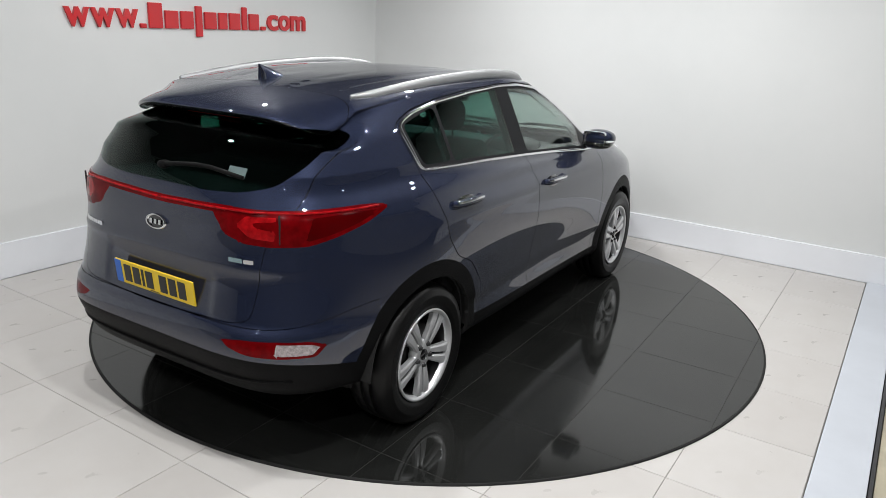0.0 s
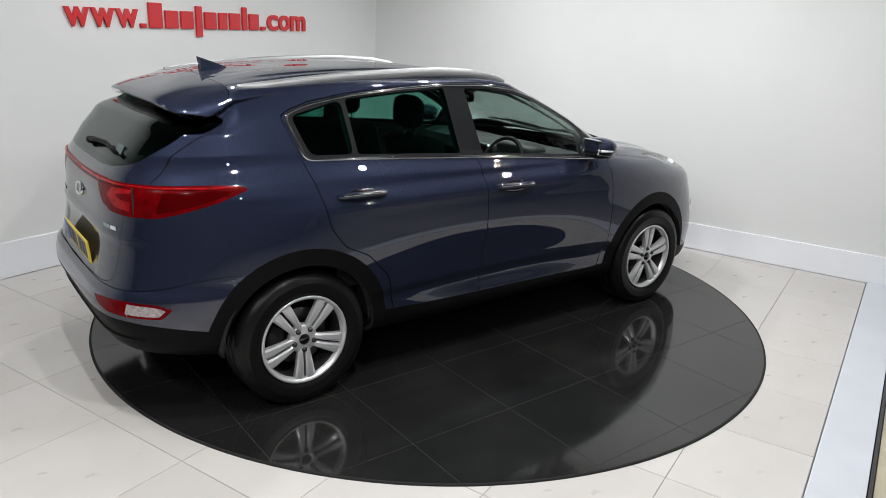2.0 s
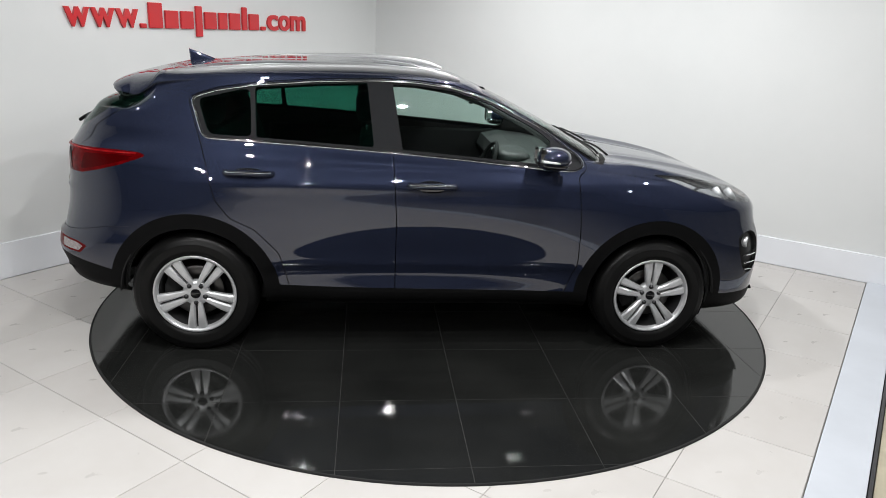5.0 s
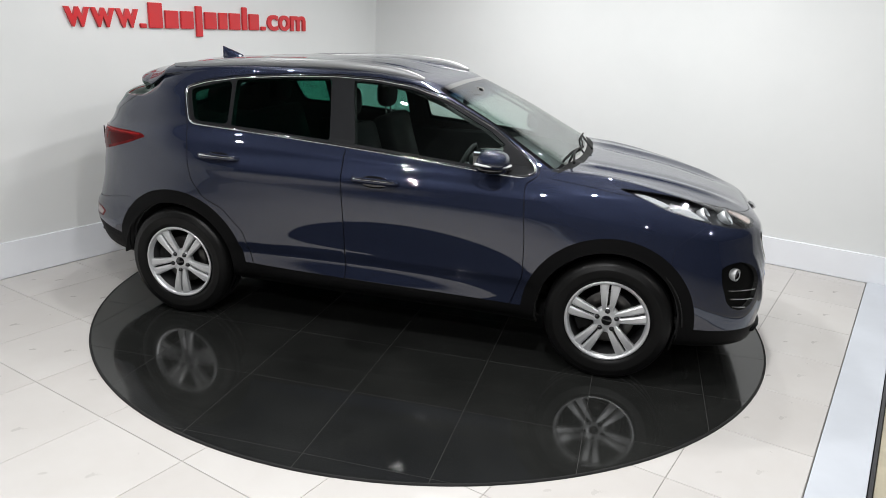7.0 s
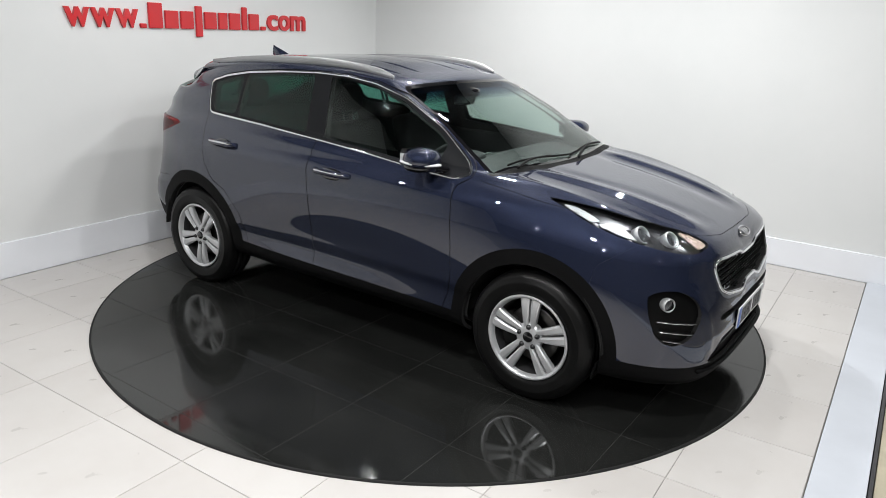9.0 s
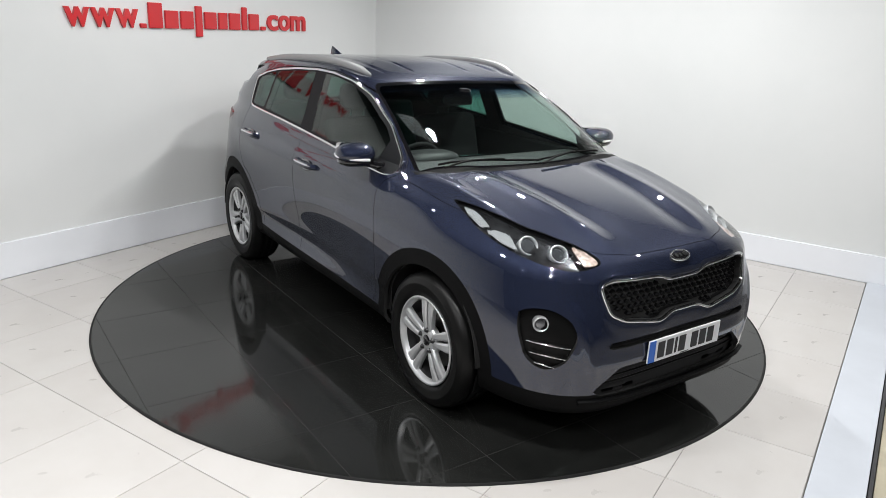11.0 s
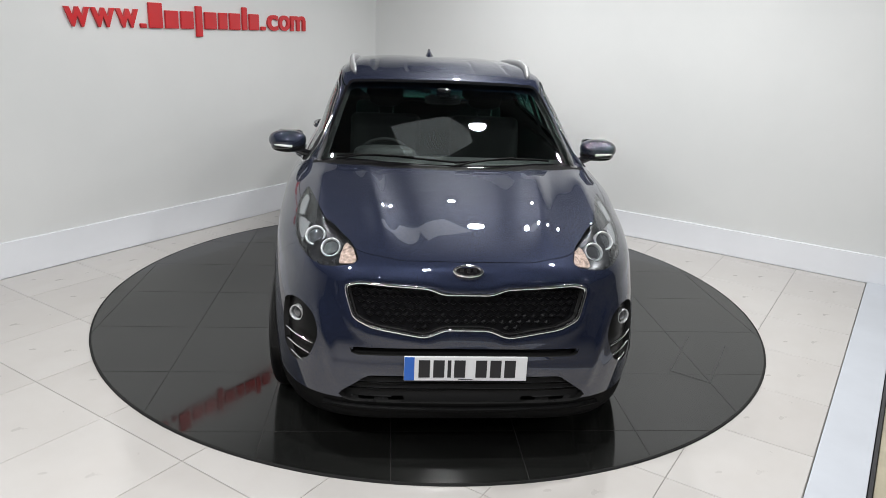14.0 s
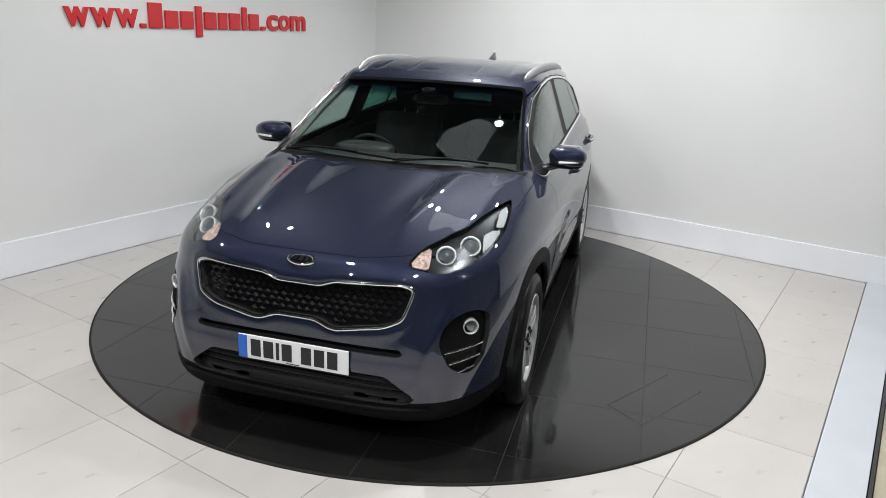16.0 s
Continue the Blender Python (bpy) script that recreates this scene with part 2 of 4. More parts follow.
def ground():
    s = 14.0
    structure("ground", [(-s, -s, -0.03), (s, -s, -0.03), (s, s, -0.03), (-s, s, -0.03)], [(0, 1, 2, 3)], OUTERM, "grey showroom floor outside the display booth")


def room():
    booth_box("wall_left", U0 - 0.12, U0, -9.0, V1 + 0.12, -0.03, WALL_H, WALLM, "plain white painted booth wall with red lettering")
    booth_box("wall_right", U0, 4.6, V1, V1 + 0.12, -0.03, WALL_H, WALLM, "plain white painted booth wall")
    booth_box("baseboard_1", U0, U0 + 0.018, -9.0, V1, 0.0, 0.262, SKIRTM, "deep white gloss skirting board", 0.004)
    booth_box("baseboard_2", U0 + 0.018, 4.6, V1 - 0.018, V1, 0.0, 0.236, SKIRTM, "deep white gloss skirting board", 0.004)
    booth_box("trim_2", U1, U1 + 0.225, -9.0, V1 - 0.02, -0.03, 0.012, STRIPM, "white gloss threshold strip beside the tiles", 0.004)
    booth_box("trim_3", U1 + 0.229, U1 + 0.245, -9.0, V1 - 0.02, -0.03, 0.016, DARKT, "dark metal edge beside the threshold")
    booth_box("trim_4", U1 + 0.25, U1 + 0.30, -9.0, V1 - 0.02, -0.028, 0.004, BEIGEM, "beige edging strip", 0.003)


def showroom():
    """Plain unseen far walls and ceiling that close the place behind the camera; wall tones steer the car's
    reflections.
    """
    h, s = 3.0, 9.5
    structure("ceiling", [(-s, -s, h), (s, -s, h), (s, s, h), (-s, s, h)], [(0, 3, 2, 1)], CEILM, "plain grey showroom ceiling")
    for i, (a, b) in enumerate([((-s, -s), (s, -s)), ((s, -s), (s, s)), ((s, s), (-s, s)), ((-s, s), (-s, -s))]):
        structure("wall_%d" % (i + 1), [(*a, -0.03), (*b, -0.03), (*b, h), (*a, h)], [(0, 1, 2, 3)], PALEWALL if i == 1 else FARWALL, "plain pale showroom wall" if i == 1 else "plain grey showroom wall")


def clip_circle(poly, radius):
    """The part of a convex polygon within a circle about the origin."""
    n = 240
    for k in range(n):
        a = 2 * math.pi * (k + 0.5) / n
        cx, cy, out = math.cos(a), math.sin(a), []
        for p, q in zip(poly, poly[1:] + poly[:1]):
            dp, dq = p[0] * cx + p[1] * cy - radius, q[0] * cx + q[1] * cy - radius
            if dp <= 0:
                out.append(p)
            if (dp < 0 < dq) or (dq < 0 < dp):
                t = dp / (dp - dq)
                out.append((p[0] + (q[0] - p[0]) * t, p[1] + (q[1] - p[1]) * t))
        poly = out
        if len(poly) < 3:
            return []
    return poly


def tiles():
    floor = booth_box("floor", U0 + 0.018, U1 - 0.004, -7.6, V1 - 0.018, -0.03, -0.003, GROUT, "cream porcelain floor tiles with fine grey joints")
    step, gap = 0.592, 0.0035
    us = [U0 + 0.02] + [-0.318 + step * k for k in range(-3, 5)] + [U1 - 0.006]
    vs = [0.022 + step * k for k in range(-9, 5)] + [V1 - 0.02]
    shared = {}
    for u0, u1 in zip(us, us[1:]):
        for v0, v1 in zip(vs, vs[1:]):
            if max(math.hypot(u, v) for u in (u0, u1) for v in (v0, v1)) < TABLE_R - 0.03:
                continue
            size = (round(u1 - u0 - gap, 4), round(v1 - v0 - gap, 4))
            if size not in shared:
                bm = box_bm((*size, 0.010), (0, 0, -0.005), 0.0012, 1)
                me = bpy.data.meshes.new("tile")
                bm.to_mesh(me)
                bm.free()
                me.materials.append(TILEM)
                shared[size] = me
            ob = new("tile", shared[size])
            ob.parent = floor
            ob.matrix_basis = BOOTH @ pose((u0 + u1) / 2, (v0 + v1) / 2, random.uniform(-0.0004, 0.0004))


TABLE_R = 2.219


def turntable():
    table = new("turntable")
    tagged(table, "round polished black turntable with square panels set in the floor", "turntable")
    n = 160
    bm = bmesh.new()
    bmesh.ops.create_cone(bm, cap_ends=True, segments=n, radius1=TABLE_R - 0.002, radius2=TABLE_R - 0.002, depth=0.004, matrix=Matrix.Translation((0, 0, 0.0054)))
    part("base", bm, JOINTM, table, "dusty grey joints between the panels")
    v, f = [], []
    for i in range(n):
        a = 2 * math.pi * i / n
        for r, z in ((TABLE_R - 0.006, 0.0), (TABLE_R - 0.006, 0.0085), (TABLE_R + 0.004, 0.0085), (TABLE_R + 0.006, 0.0)):
            v.append((r * math.cos(a), r * math.sin(a), z))
    for i in range(n):
        j = (i + 1) % n
        f += [(4 * i + q, 4 * i + q + 1, 4 * j + q + 1, 4 * j + q) for q in range(3)]
    mesh_ob("rim", v, f, INNER, table, "thin black metal edge")
    step, gap = 0.6, 0.0016
    turn = Matrix.Rotation(radians(TABLE_TURN), 2)
    for i in range(-5, 5):
        for j in range(-5, 5):
            x0, y0 = (i + TABLE_OFF[0]) * step, (j + TABLE_OFF[1]) * step
            corners = [(x0 + gap, y0 + gap), (x0 + step - gap, y0 + gap), (x0 + step - gap, y0 + step - gap), (x0 + gap, y0 + step - gap)]
            poly = clip_circle(corners, TABLE_R - 0.008)
            if len(poly) < 3:
                continue
            poly = [turn @ Vector(q) for q in poly]
            k = len(poly)
            v = [(q.x, q.y, 0.0055) for q in poly] + [(q.x, q.y, 0.008) for q in poly]
            f = [tuple(range(k, 2 * k))] + [(a, (a + 1) % k, (a + 1) % k + k, a + k) for a in range(k)]
            mesh_ob("panel", v, f, TABLEM, table, smooth=False)
    # access hatch: a thin dark joint in a rectangle
    a, d = Vector((1.308, 1.500)), Vector((1.160, 1.325))
    b = Vector((0.828, 1.805))
    for p, q in ((a, b), (a, d), (d, d + b - a)):
        mid, run = (p + q) / 2, q - p
        bm = box_bm((run.length, 0.007, 0.0016), (mid.x, mid.y, 0.0083), turn=Matrix.Rotation(math.atan2(run.y, run.x), 4, "Z"))
        part("hatch_joint", bm, DARKT, table)
    return table


TABLE_TURN, TABLE_OFF = 0.0, (0.0, 0.5)


def sign():
    """Raised red wall lettering; the name in it stays plain rounded bars."""
    thing = new("wall_sign")
    tagged(thing, "raised red plastic lettering on the white wall", "sign")
    base = Vector(booth(U0, 0, 0))
    along = Vector(booth(U0, 1, 0)) - base
    x0, low, xh, asc, desc = -1.025, 1.742, 0.140, 0.195, 0.062
    widths = [("x", .19), ("x", .19), ("x", .19), (".", .06), ("a", .135), ("x", .135), ("x", .135), ("d", .07), ("x", .135), ("x", .10), ("x", .13), ("a", .06), ("x", .125), (".", .06), ("x", .13), ("x", .14), ("x", .20)]
    scale = 2.425 / (sum(w for _, w in widths) + 0.026 * 16)
    at = 0.0
    letters = "www.         .com"
    for (kind, w), char in zip(widths, letters):
        w *= scale
        z0, z1 = {"x": (0, xh), "a": (0, asc), "d": (-desc, asc * 0.95), ".": (0, 0.035)}[kind]
        m = BOOTH @ Matrix.Translation((U0, 0, 0))
        if char.isalpha():
            curve = bpy.data.curves.new("letter", "FONT")
            curve.body, curve.extrude, curve.offset = char, 0.011, 0.022
            flat = bpy.data.meshes.new_from_object(bpy.data.objects.new("letter", curve))
            lo = [min(v.co[i] for v in flat.vertices) for i in range(3)]
            hi = [max(v.co[i] for v in flat.vertices) for i in range(3)]
            for v in flat.vertices:
                fx, fy, fz = [(v.co[i] - lo[i]) / (hi[i] - lo[i]) for i in range(3)]
                v.co = m @ Vector((0.002 + 0.022 * fz, x0 + at + fx * (w + 0.012), low + z0 + fy * (z1 - z0)))
            flat.materials.append(SIGNRED)
            new("letter", flat).parent = thing
            at += w + 0.026 * scale
            continue
        bm = box_bm((0.022, w, z1 - z0), (0.013, x0 + at + w / 2, low + (z0 + z1) / 2), 0.006, 2)
        bmesh.ops.transform(bm, matrix=m, verts=bm.verts)
        part("letter_bar", bm, SIGNRED, thing)
        at += w + 0.026 * scale
    return thing


# ---- the car: one skin, cut into panels ----
def spline(points, x):
    """Smooth value through a few (x, value) points, x rising (monotone cubic)."""
    px, py = np.array([q[0] for q in points], float), np.array([q[1] for q in points], float)
    if len(px) == 1:
        return np.full_like(x, py[0])
    h, d = np.diff(px), np.diff(py) / np.diff(px)
    m = np.concatenate([[d[0]], (d[:-1] * h[1:] + d[1:] * h[:-1]) / (h[1:] + h[:-1]), [d[-1]]])
    for i in range(1, len(m) - 1):
        if d[i - 1] * d[i] <= 0:
            m[i] = 0
    x = np.clip(x, px[0], px[-1])
    i = np.clip(np.searchsorted(px, x) - 1, 0, len(h) - 1)
    t = (x - px[i]) / h[i]
    return (py[i] * (2 * t**3 - 3 * t**2 + 1) + m[i] * h[i] * (t**3 - 2 * t**2 + t)
            + py[i + 1] * (-2 * t**3 + 3 * t**2) + m[i + 1] * h[i] * (t**3 - t**2))


NF, NS, NR, NV = 56, 170, 56, 120


def ring(xf, xr, nf, nr, width, height, xc=-0.2):
    """Half a level line round the car, from the middle of the nose to the middle of the tail."""
    phi = np.linspace(0, math.pi, 1601)
    c, s = np.abs(np.cos(phi)), np.abs(np.sin(phi))
    front = phi <= math.pi / 2
    n = np.where(front, nf, nr)
    x = np.where(front, xc + (xf - xc) * c ** (2 / n), xc + (xr - xc) * c ** (2 / n))
    y = spline(width, x) * s ** (2 / n)
    z = spline(height, x)
    pts = np.stack([x, y, z], 1)
    out = []
    for a, b, k in ((0, 400, NF), (400, 1200, NS), (1200, 1600, NR)):
        seg = pts[a:b + 1]
        d = np.concatenate([[0], np.cumsum(np.linalg.norm(np.diff(seg, axis=0), axis=1))])
        u = np.linspace(0, d[-1], k + 1)[: k if b < 1600 else k + 1]
        out.append(np.stack([np.interp(u, d, seg[:, i]) for i in range(3)], 1))
    return np.concatenate(out)


def skin():
    """The car's half skin (y > 0) as level lines joined by smooth curves."""
    R = [
        ring(2.11, -2.04, 6.0, 5.5, [(-2, .80), (-1.3, .82), (1.3, .82), (2, .81)], [(-2.2, .33), (-1.7, .31), (-.9, .27), (.9, .25), (1.7, .21), (2.2, .20)]),
        ring(2.175, -2.125, 5.0, 5.6, [(-2, .86), (-1.3, .885), (1.3, .895), (2, .90)], [(-2.2, .38), (-1.7, .36), (-.9, .33), (.9, .31), (1.7, .25), (2.2, .235)]),
        ring(2.195, -2.17, 5.0, 5.5, [(-2, .885), (-1.3, .915), (0, .886), (1.3, .922), (2, .93)], [(-2.2, .53), (-1.5, .50), (0, .47), (1.3, .42), (2.2, .39)]),
        ring(2.195, -2.155, 5.0, 5.4, [(-2, .885), (-1.3, .926), (0, .895), (1.3, .930), (2, .93)], [(-2.2, .66), (-1.3, .66), (0, .63), (1.3, .62), (2.2, .57)]),
        ring(2.155, -2.125, 4.7, 5.2, [(-2, .875), (-1.3, .926), (0, .918), (1.3, .928), (2, .92)], [(-2.2, .80), (-1.3, .85), (0, .83), (1.3, .80), (2.2, .76)]),
        ring(2.125, -2.11, 4.8, 5.0, [(-2, .87), (-1.3, .910), (0, .912), (1.3, .908), (2, .88)], [(-2.2, .98), (-1.3, .99), (0, .96), (1.3, .92), (1.8, .88), (2.2, .865)]),
        ring(2.065, -2.10, 4.3, 5.2, [(-2, .85), (-1.3, .862), (0, .872), (1.0, .872), (1.5, .845), (2, .81)], [(-2.2, 1.10), (-1.3, 1.115), (0, 1.075), (.9, 1.04), (1.5, .995), (1.8, .955), (2.1, .915)]),
        ring(1.66, -2.06, 4.5, 5.1, [(-2, .805), (-1.3, .808), (0, .826), (.8, .825), (1.5, .77)], [(-2.1, 1.185), (-1.3, 1.20), (0, 1.13), (.8, 1.10), (1.3, 1.078), (1.7, 1.035)]),
        ring(1.085, -2.00, 8.0, 6.2, [(-2, .77), (-1.3, .778), (0, .795), (.8, .780), (1.1, .76)], [(-2, 1.26), (-1.3, 1.26), (0, 1.185), (.6, 1.15), (1.05, 1.125)]),
        ring(.66, -1.89, 7.0, 8.0, [(-1.9, .698), (-1.7, .702), (-1.3, .712), (0, .728), (.6, .715)], [(-1.9, 1.38), (-1.3, 1.395), (-.3, 1.38), (.3, 1.365), (.68, 1.345)]),
        ring(.25, -1.735, 6.0, 6.0, [(-1.8, .662), (-1.5, .655), (-1.3, .650), (-.3, .660), (.3, .645)], [(-1.75, 1.442), (-1.5, 1.490), (-1.3, 1.517), (-.4, 1.553), (.1, 1.542), (.27, 1.527)]),
        ring(.20, -1.815, 5.5, 7.5, [(-1.8, .660), (-1.5, .640), (-1.3, .632), (-.3, .642), (.3, .625)], [(-1.82, 1.447), (-1.5, 1.502), (-1.3, 1.533), (-.4, 1.568), (.1, 1.553), (.25, 1.540)]),
        ring(.14, -1.840, 5.0, 7.0, [(-1.84, .650), (-1.5, .618), (-1.3, .606), (-.3, .620), (.2, .60)], [(-1.84, 1.469), (-1.5, 1.523), (-1.3, 1.549), (-.4, 1.582), (.1, 1.562), (.2, 1.552)]),
        ring(.08, -1.818, 4.0, 6.0, [(-1.8, .605), (-1.5, .578), (-1.3, .566), (-.3, .58), (.1, .56)], [(-1.82, 1.490), (-1.5, 1.545), (-1.3, 1.567), (-.4, 1.598), (0, 1.582), (.1, 1.566)]),
        ring(-.12, -1.62, 3.2, 3.8, [(-1.6, .34), (-.3, .36), (0, .34)], [(-1.6, 1.555), (-1.2, 1.600), (-.5, 1.620), (-.1, 1.606)], -.8),
        ring(-.25, -1.45, 2.6, 2.8, [(-1.5, .001), (0, .001)], [(-1.5, 1.588), (-1.0, 1.612), (-.5, 1.625), (-.2, 1.618)], -.8),
    ]
    def blend(a, b, t):
        return R[a] * (1 - t) + R[b] * t

    # close pairs of level lines keep the cowl, the waist and the screen's upper edge crisp
    R = R[:8] + [blend(8, 7, .06), R[8], blend(8, 9, .09), blend(9, 8, .45), R[9], blend(10, 9, .10)] + R[10:]
    P = np.array(R)
    d = np.linalg.norm(np.diff(P, axis=0), axis=2)
    d = np.maximum(d, 0.02) ** 0.6
    d = d * 0 + d.mean(axis=1, keepdims=True) * 0.5 + d * 0.5
    T = np.concatenate([np.zeros((1, P.shape[1])), np.cumsum(d, axis=0)])
    k = len(R)
    M = np.empty_like(P)
    for i in range(k):
        a, b = max(i - 1, 0), min(i + 1, k - 1)
        if 0 < i < k - 1:
            h0, h1 = (T[i] - T[i - 1])[:, None], (T[i + 1] - T[i])[:, None]
            M[i] = ((P[i] - P[i - 1]) / h0 * h1 + (P[i + 1] - P[i]) / h1 * h0) / (h0 + h1)
        else:
            M[i] = (P[b] - P[a]) / (T[b] - T[a])[:, None]
    seg = np.diff(T.mean(axis=1))
    counts = np.maximum(3, np.round(NV * seg / seg.sum())).astype(int)
    rows = []
    for i in range(k - 1):
        h = (T[i + 1] - T[i])[:, None]
        for q in range(counts[i]):
            t = q / counts[i]
            rows.append(P[i] * (2 * t**3 - 3 * t**2 + 1) + M[i] * h * (t**3 - 2 * t**2 + t) + P[i + 1] * (-2 * t**3 + 3 * t**2) + M[i + 1] * h * (t**3 - t**2))
    rows.append(P[-1])
    G = np.array(rows)
    G[:, 0, 1] = 0
    G[:, -1, 1] = 0
    G[-1, :, 1] = 0
    nv, ns = G.shape[:2]
    idx = np.arange(nv * ns).reshape(nv, ns)
    a, b, c, e = idx[:-1, :-1].ravel(), idx[:-1, 1:].ravel(), idx[1:, 1:].ravel(), idx[1:, :-1].ravel()
    tris = np.concatenate([np.stack([a, b, c], 1), np.stack([a, c, e], 1)])
    return sculpt(G.reshape(-1, 3)), tris


def bell(x, mid, half):
    return np.exp(-((x - mid) / half) ** 2)


def eased(t):
    t = np.clip(t, 0, 1)
    return t * t * (3 - 2 * t)


def sculpt(V):
    """Creases of the doors, flares over the wheels, ridges of the bonnet."""
    x, y, z = V.T.copy()
    side = np.clip((y - 0.6) / 0.2, 0, 1)
    y = y + side * -0.010 * bell(z, 0.57, 0.10) * bell(x, -0.1, 0.85)
    y = y + side * 0.012 * bell(z, 1.00, 0.035) * np.clip((1.5 - np.abs(x)) / 0.6, 0, 1)
    y = y + side * -0.010 * bell(z, 1.075, 0.025) * np.clip((1.2 - np.abs(x + .2)) / 0.6, 0, 1)
    y = y - side * 0.020 * np.clip((.53 - z) / .05, 0, 1) * np.clip((.98 - np.abs(x)) / .12, 0, 1)
    ledge = np.clip((-1.55 - x) / .3, 0, 1) * np.clip((.672 - z) / .028, 0, 1) * np.clip((z - .44) / .10, 0, 1)
    x, y = x - ledge * .024 * np.clip((.80 - y) / .2, 0, 1), y + ledge * side * .012
    bonnet = eased((x - 1.0) / 0.25) * eased((z - 0.925) / 0.08) * eased((0.76 - y) / 0.10)
    ridge = 0.36 + 0.12 * (1.9 - x)
    z = z + bonnet * (0.016 * bell(y, ridge, 0.05) - 0.006 * bell(y, ridge - 0.13, 0.06) + 0.010 * bell(y, 0.62 + 0.1 * (1.9 - x), 0.05))
    z = z - 0.086 * np.clip(y / .605, 0, 1.02) ** 6 * np.clip((-1.54 - x) / .16, 0, 1) * np.clip((z - 1.35) / .10, 0, 1)
    nose = np.clip((x - 1.75) / .12, 0, 1)
    rim = poly_sd(y, z, GRILLE)
    x = x + nose * (.007 * bell(rim, .025, .018) + .007 * bell(z, .475, .018) * np.clip((.60 - y) / .08, 0, 1))
    x = x + nose * .008 * bell(y, .585 + .25 * (z - .56), .022) * np.clip((z - .36) / .05, 0, 1) * np.clip((.76 - z) / .06, 0, 1)
    tail = np.clip((-1.85 - x) / .1, 0, 1)
    x = x - tail * .009 * bell(z, .905, .020) * np.clip((.72 - y) / .15, 0, 1)
    x = x + tail * .007 * np.clip((.36 - y) / .03, 0, 1) * np.clip((z - .665) / .02, 0, 1) * np.clip((.865 - z) / .03, 0, 1)
    crease = np.clip((1.75 - np.abs(x)) / .15, 0, 1)
    y = y + side * .005 * bell(z, 1.045 - .02 * x, .013) * crease
    roof = np.clip((z - 1.56) / 0.02, 0, 1)
    z = z - roof * (0.007 * bell(y, 0.44, 0.014) + 0.004 * bell(y, 0.22, 0.012))
    return np.stack([x, y, z], 1)


def poly_sd(A, B, poly):
    """Signed distance of points (A, B) from a closed outline, negative within."""
    P = np.array(poly, float)
    Q = np.roll(P, -1, axis=0)
    best = np.full(len(A), 1e9)
    inside = np.zeros(len(A), bool)
    for (x0, y0), (x1, y1) in zip(P, Q):
        ex, ey = x1 - x0, y1 - y0
        t = np.clip(((A - x0) * ex + (B - y0) * ey) / max(ex * ex + ey * ey, 1e-12), 0, 1)
        best = np.minimum(best, (A - x0 - t * ex) ** 2 + (B - y0 - t * ey) ** 2)
        cross = (y0 > B) != (y1 > B)
        with np.errstate(divide="ignore", invalid="ignore"):
            inside ^= cross & (A < ex * (B - y0) / (y1 - y0 if y1 != y0 else 1e-12) + x0)
    return np.where(inside, -1, 1) * np.sqrt(best)


def rounded(poly, r=0.03, n=5):
    """Round the corners of an outline."""
    out = []
    k = len(poly)
    for i in range(k):
        a, b, c = Vector(poly[i - 1]), Vector(poly[i]), Vector(poly[(i + 1) % k])
        q = min(r, (a - b).length * 0.45, (c - b).length * 0.45)
        p0, p1 = b + (a - b).normalized() * q, b + (c - b).normalized() * q
        for j in range(n + 1):
            t = j / n
            out.append(tuple(p0 * (1 - t) ** 2 + b * 2 * t * (1 - t) + p1 * t * t))
    return out


def cut(V, F, field):
    """Split the triangles along field = 0."""
    s = field(V)
    s = np.where(np.abs(s) < 1e-5, 1e-5, s)
    neg = s < 0
    mixed = neg[F].any(1) & ~neg[F].all(1)
    if not mixed.any():
        return V, F
    keep, work = F[~mixed], F[mixed]
    extra, new_f, made = [], [], {}

    def mid(a, b):
        key = (a, b) if a < b else (b, a)
        if key not in made:
            t = s[a] / (s[a] - s[b])
            made[key] = len(V) + len(extra)
            extra.append(V[a] + (V[b] - V[a]) * t)
        return made[key]

    for tri in work.tolist():
        for q in range(3):
            a, b, c = tri[q], tri[(q + 1) % 3], tri[(q + 2) % 3]
            if neg[a] != neg[b] and neg[a] != neg[c]:
                ab, ac = mid(a, b), mid(a, c)
                new_f += [(a, ab, ac), (ab, b, c), (ab, c, ac)]
                break
    return np.concatenate([V, np.array(extra)]), np.concatenate([keep, np.array(new_f)])


HUB_X, HUB_Y, HUB_Z = 1.335, 0.902, 0.345
WINDOWS = rounded([(-1.335, 1.425), (-1.20, 1.468), (-.99, 1.503), (-.66, 1.532), (-.35, 1.547), (-.10, 1.543), (.12, 1.518), (.33, 1.455), (.62, 1.318), (.86, 1.155), (.885, 1.105), (.82, 1.085), (.66, 1.095), (.2, 1.135), (-.25, 1.167), (-.7, 1.195), (-1.0, 1.21), (-1.265, 1.222)], 0.035)
FRONT_DOOR = rounded([(-.225, 1.556), (-.225, 1.1), (-.205, .80), (-.205, .36), (.80, .36), (.865, .55), (.862, .75), (.835, 1.06), (.905, 1.10), (.875, 1.165), (.63, 1.331), (.335, 1.468), (.12, 1.531), (-.10, 1.556)], 0.03)
REAR_DOOR = rounded([(-.225, 1.558), (-.225, 1.1), (-.205, .80), (-.205, .36), (-.80, .36), (-.86, .60), (-.99, .74), (-1.12, .80), (-1.195, .90), (-1.245, 1.10), (-1.285, 1.22), (-1.352, 1.42), (-1.31, 1.445), (-1.20, 1.481), (-.99, 1.516), (-.66, 1.545), (-.35, 1.558)], 0.02)
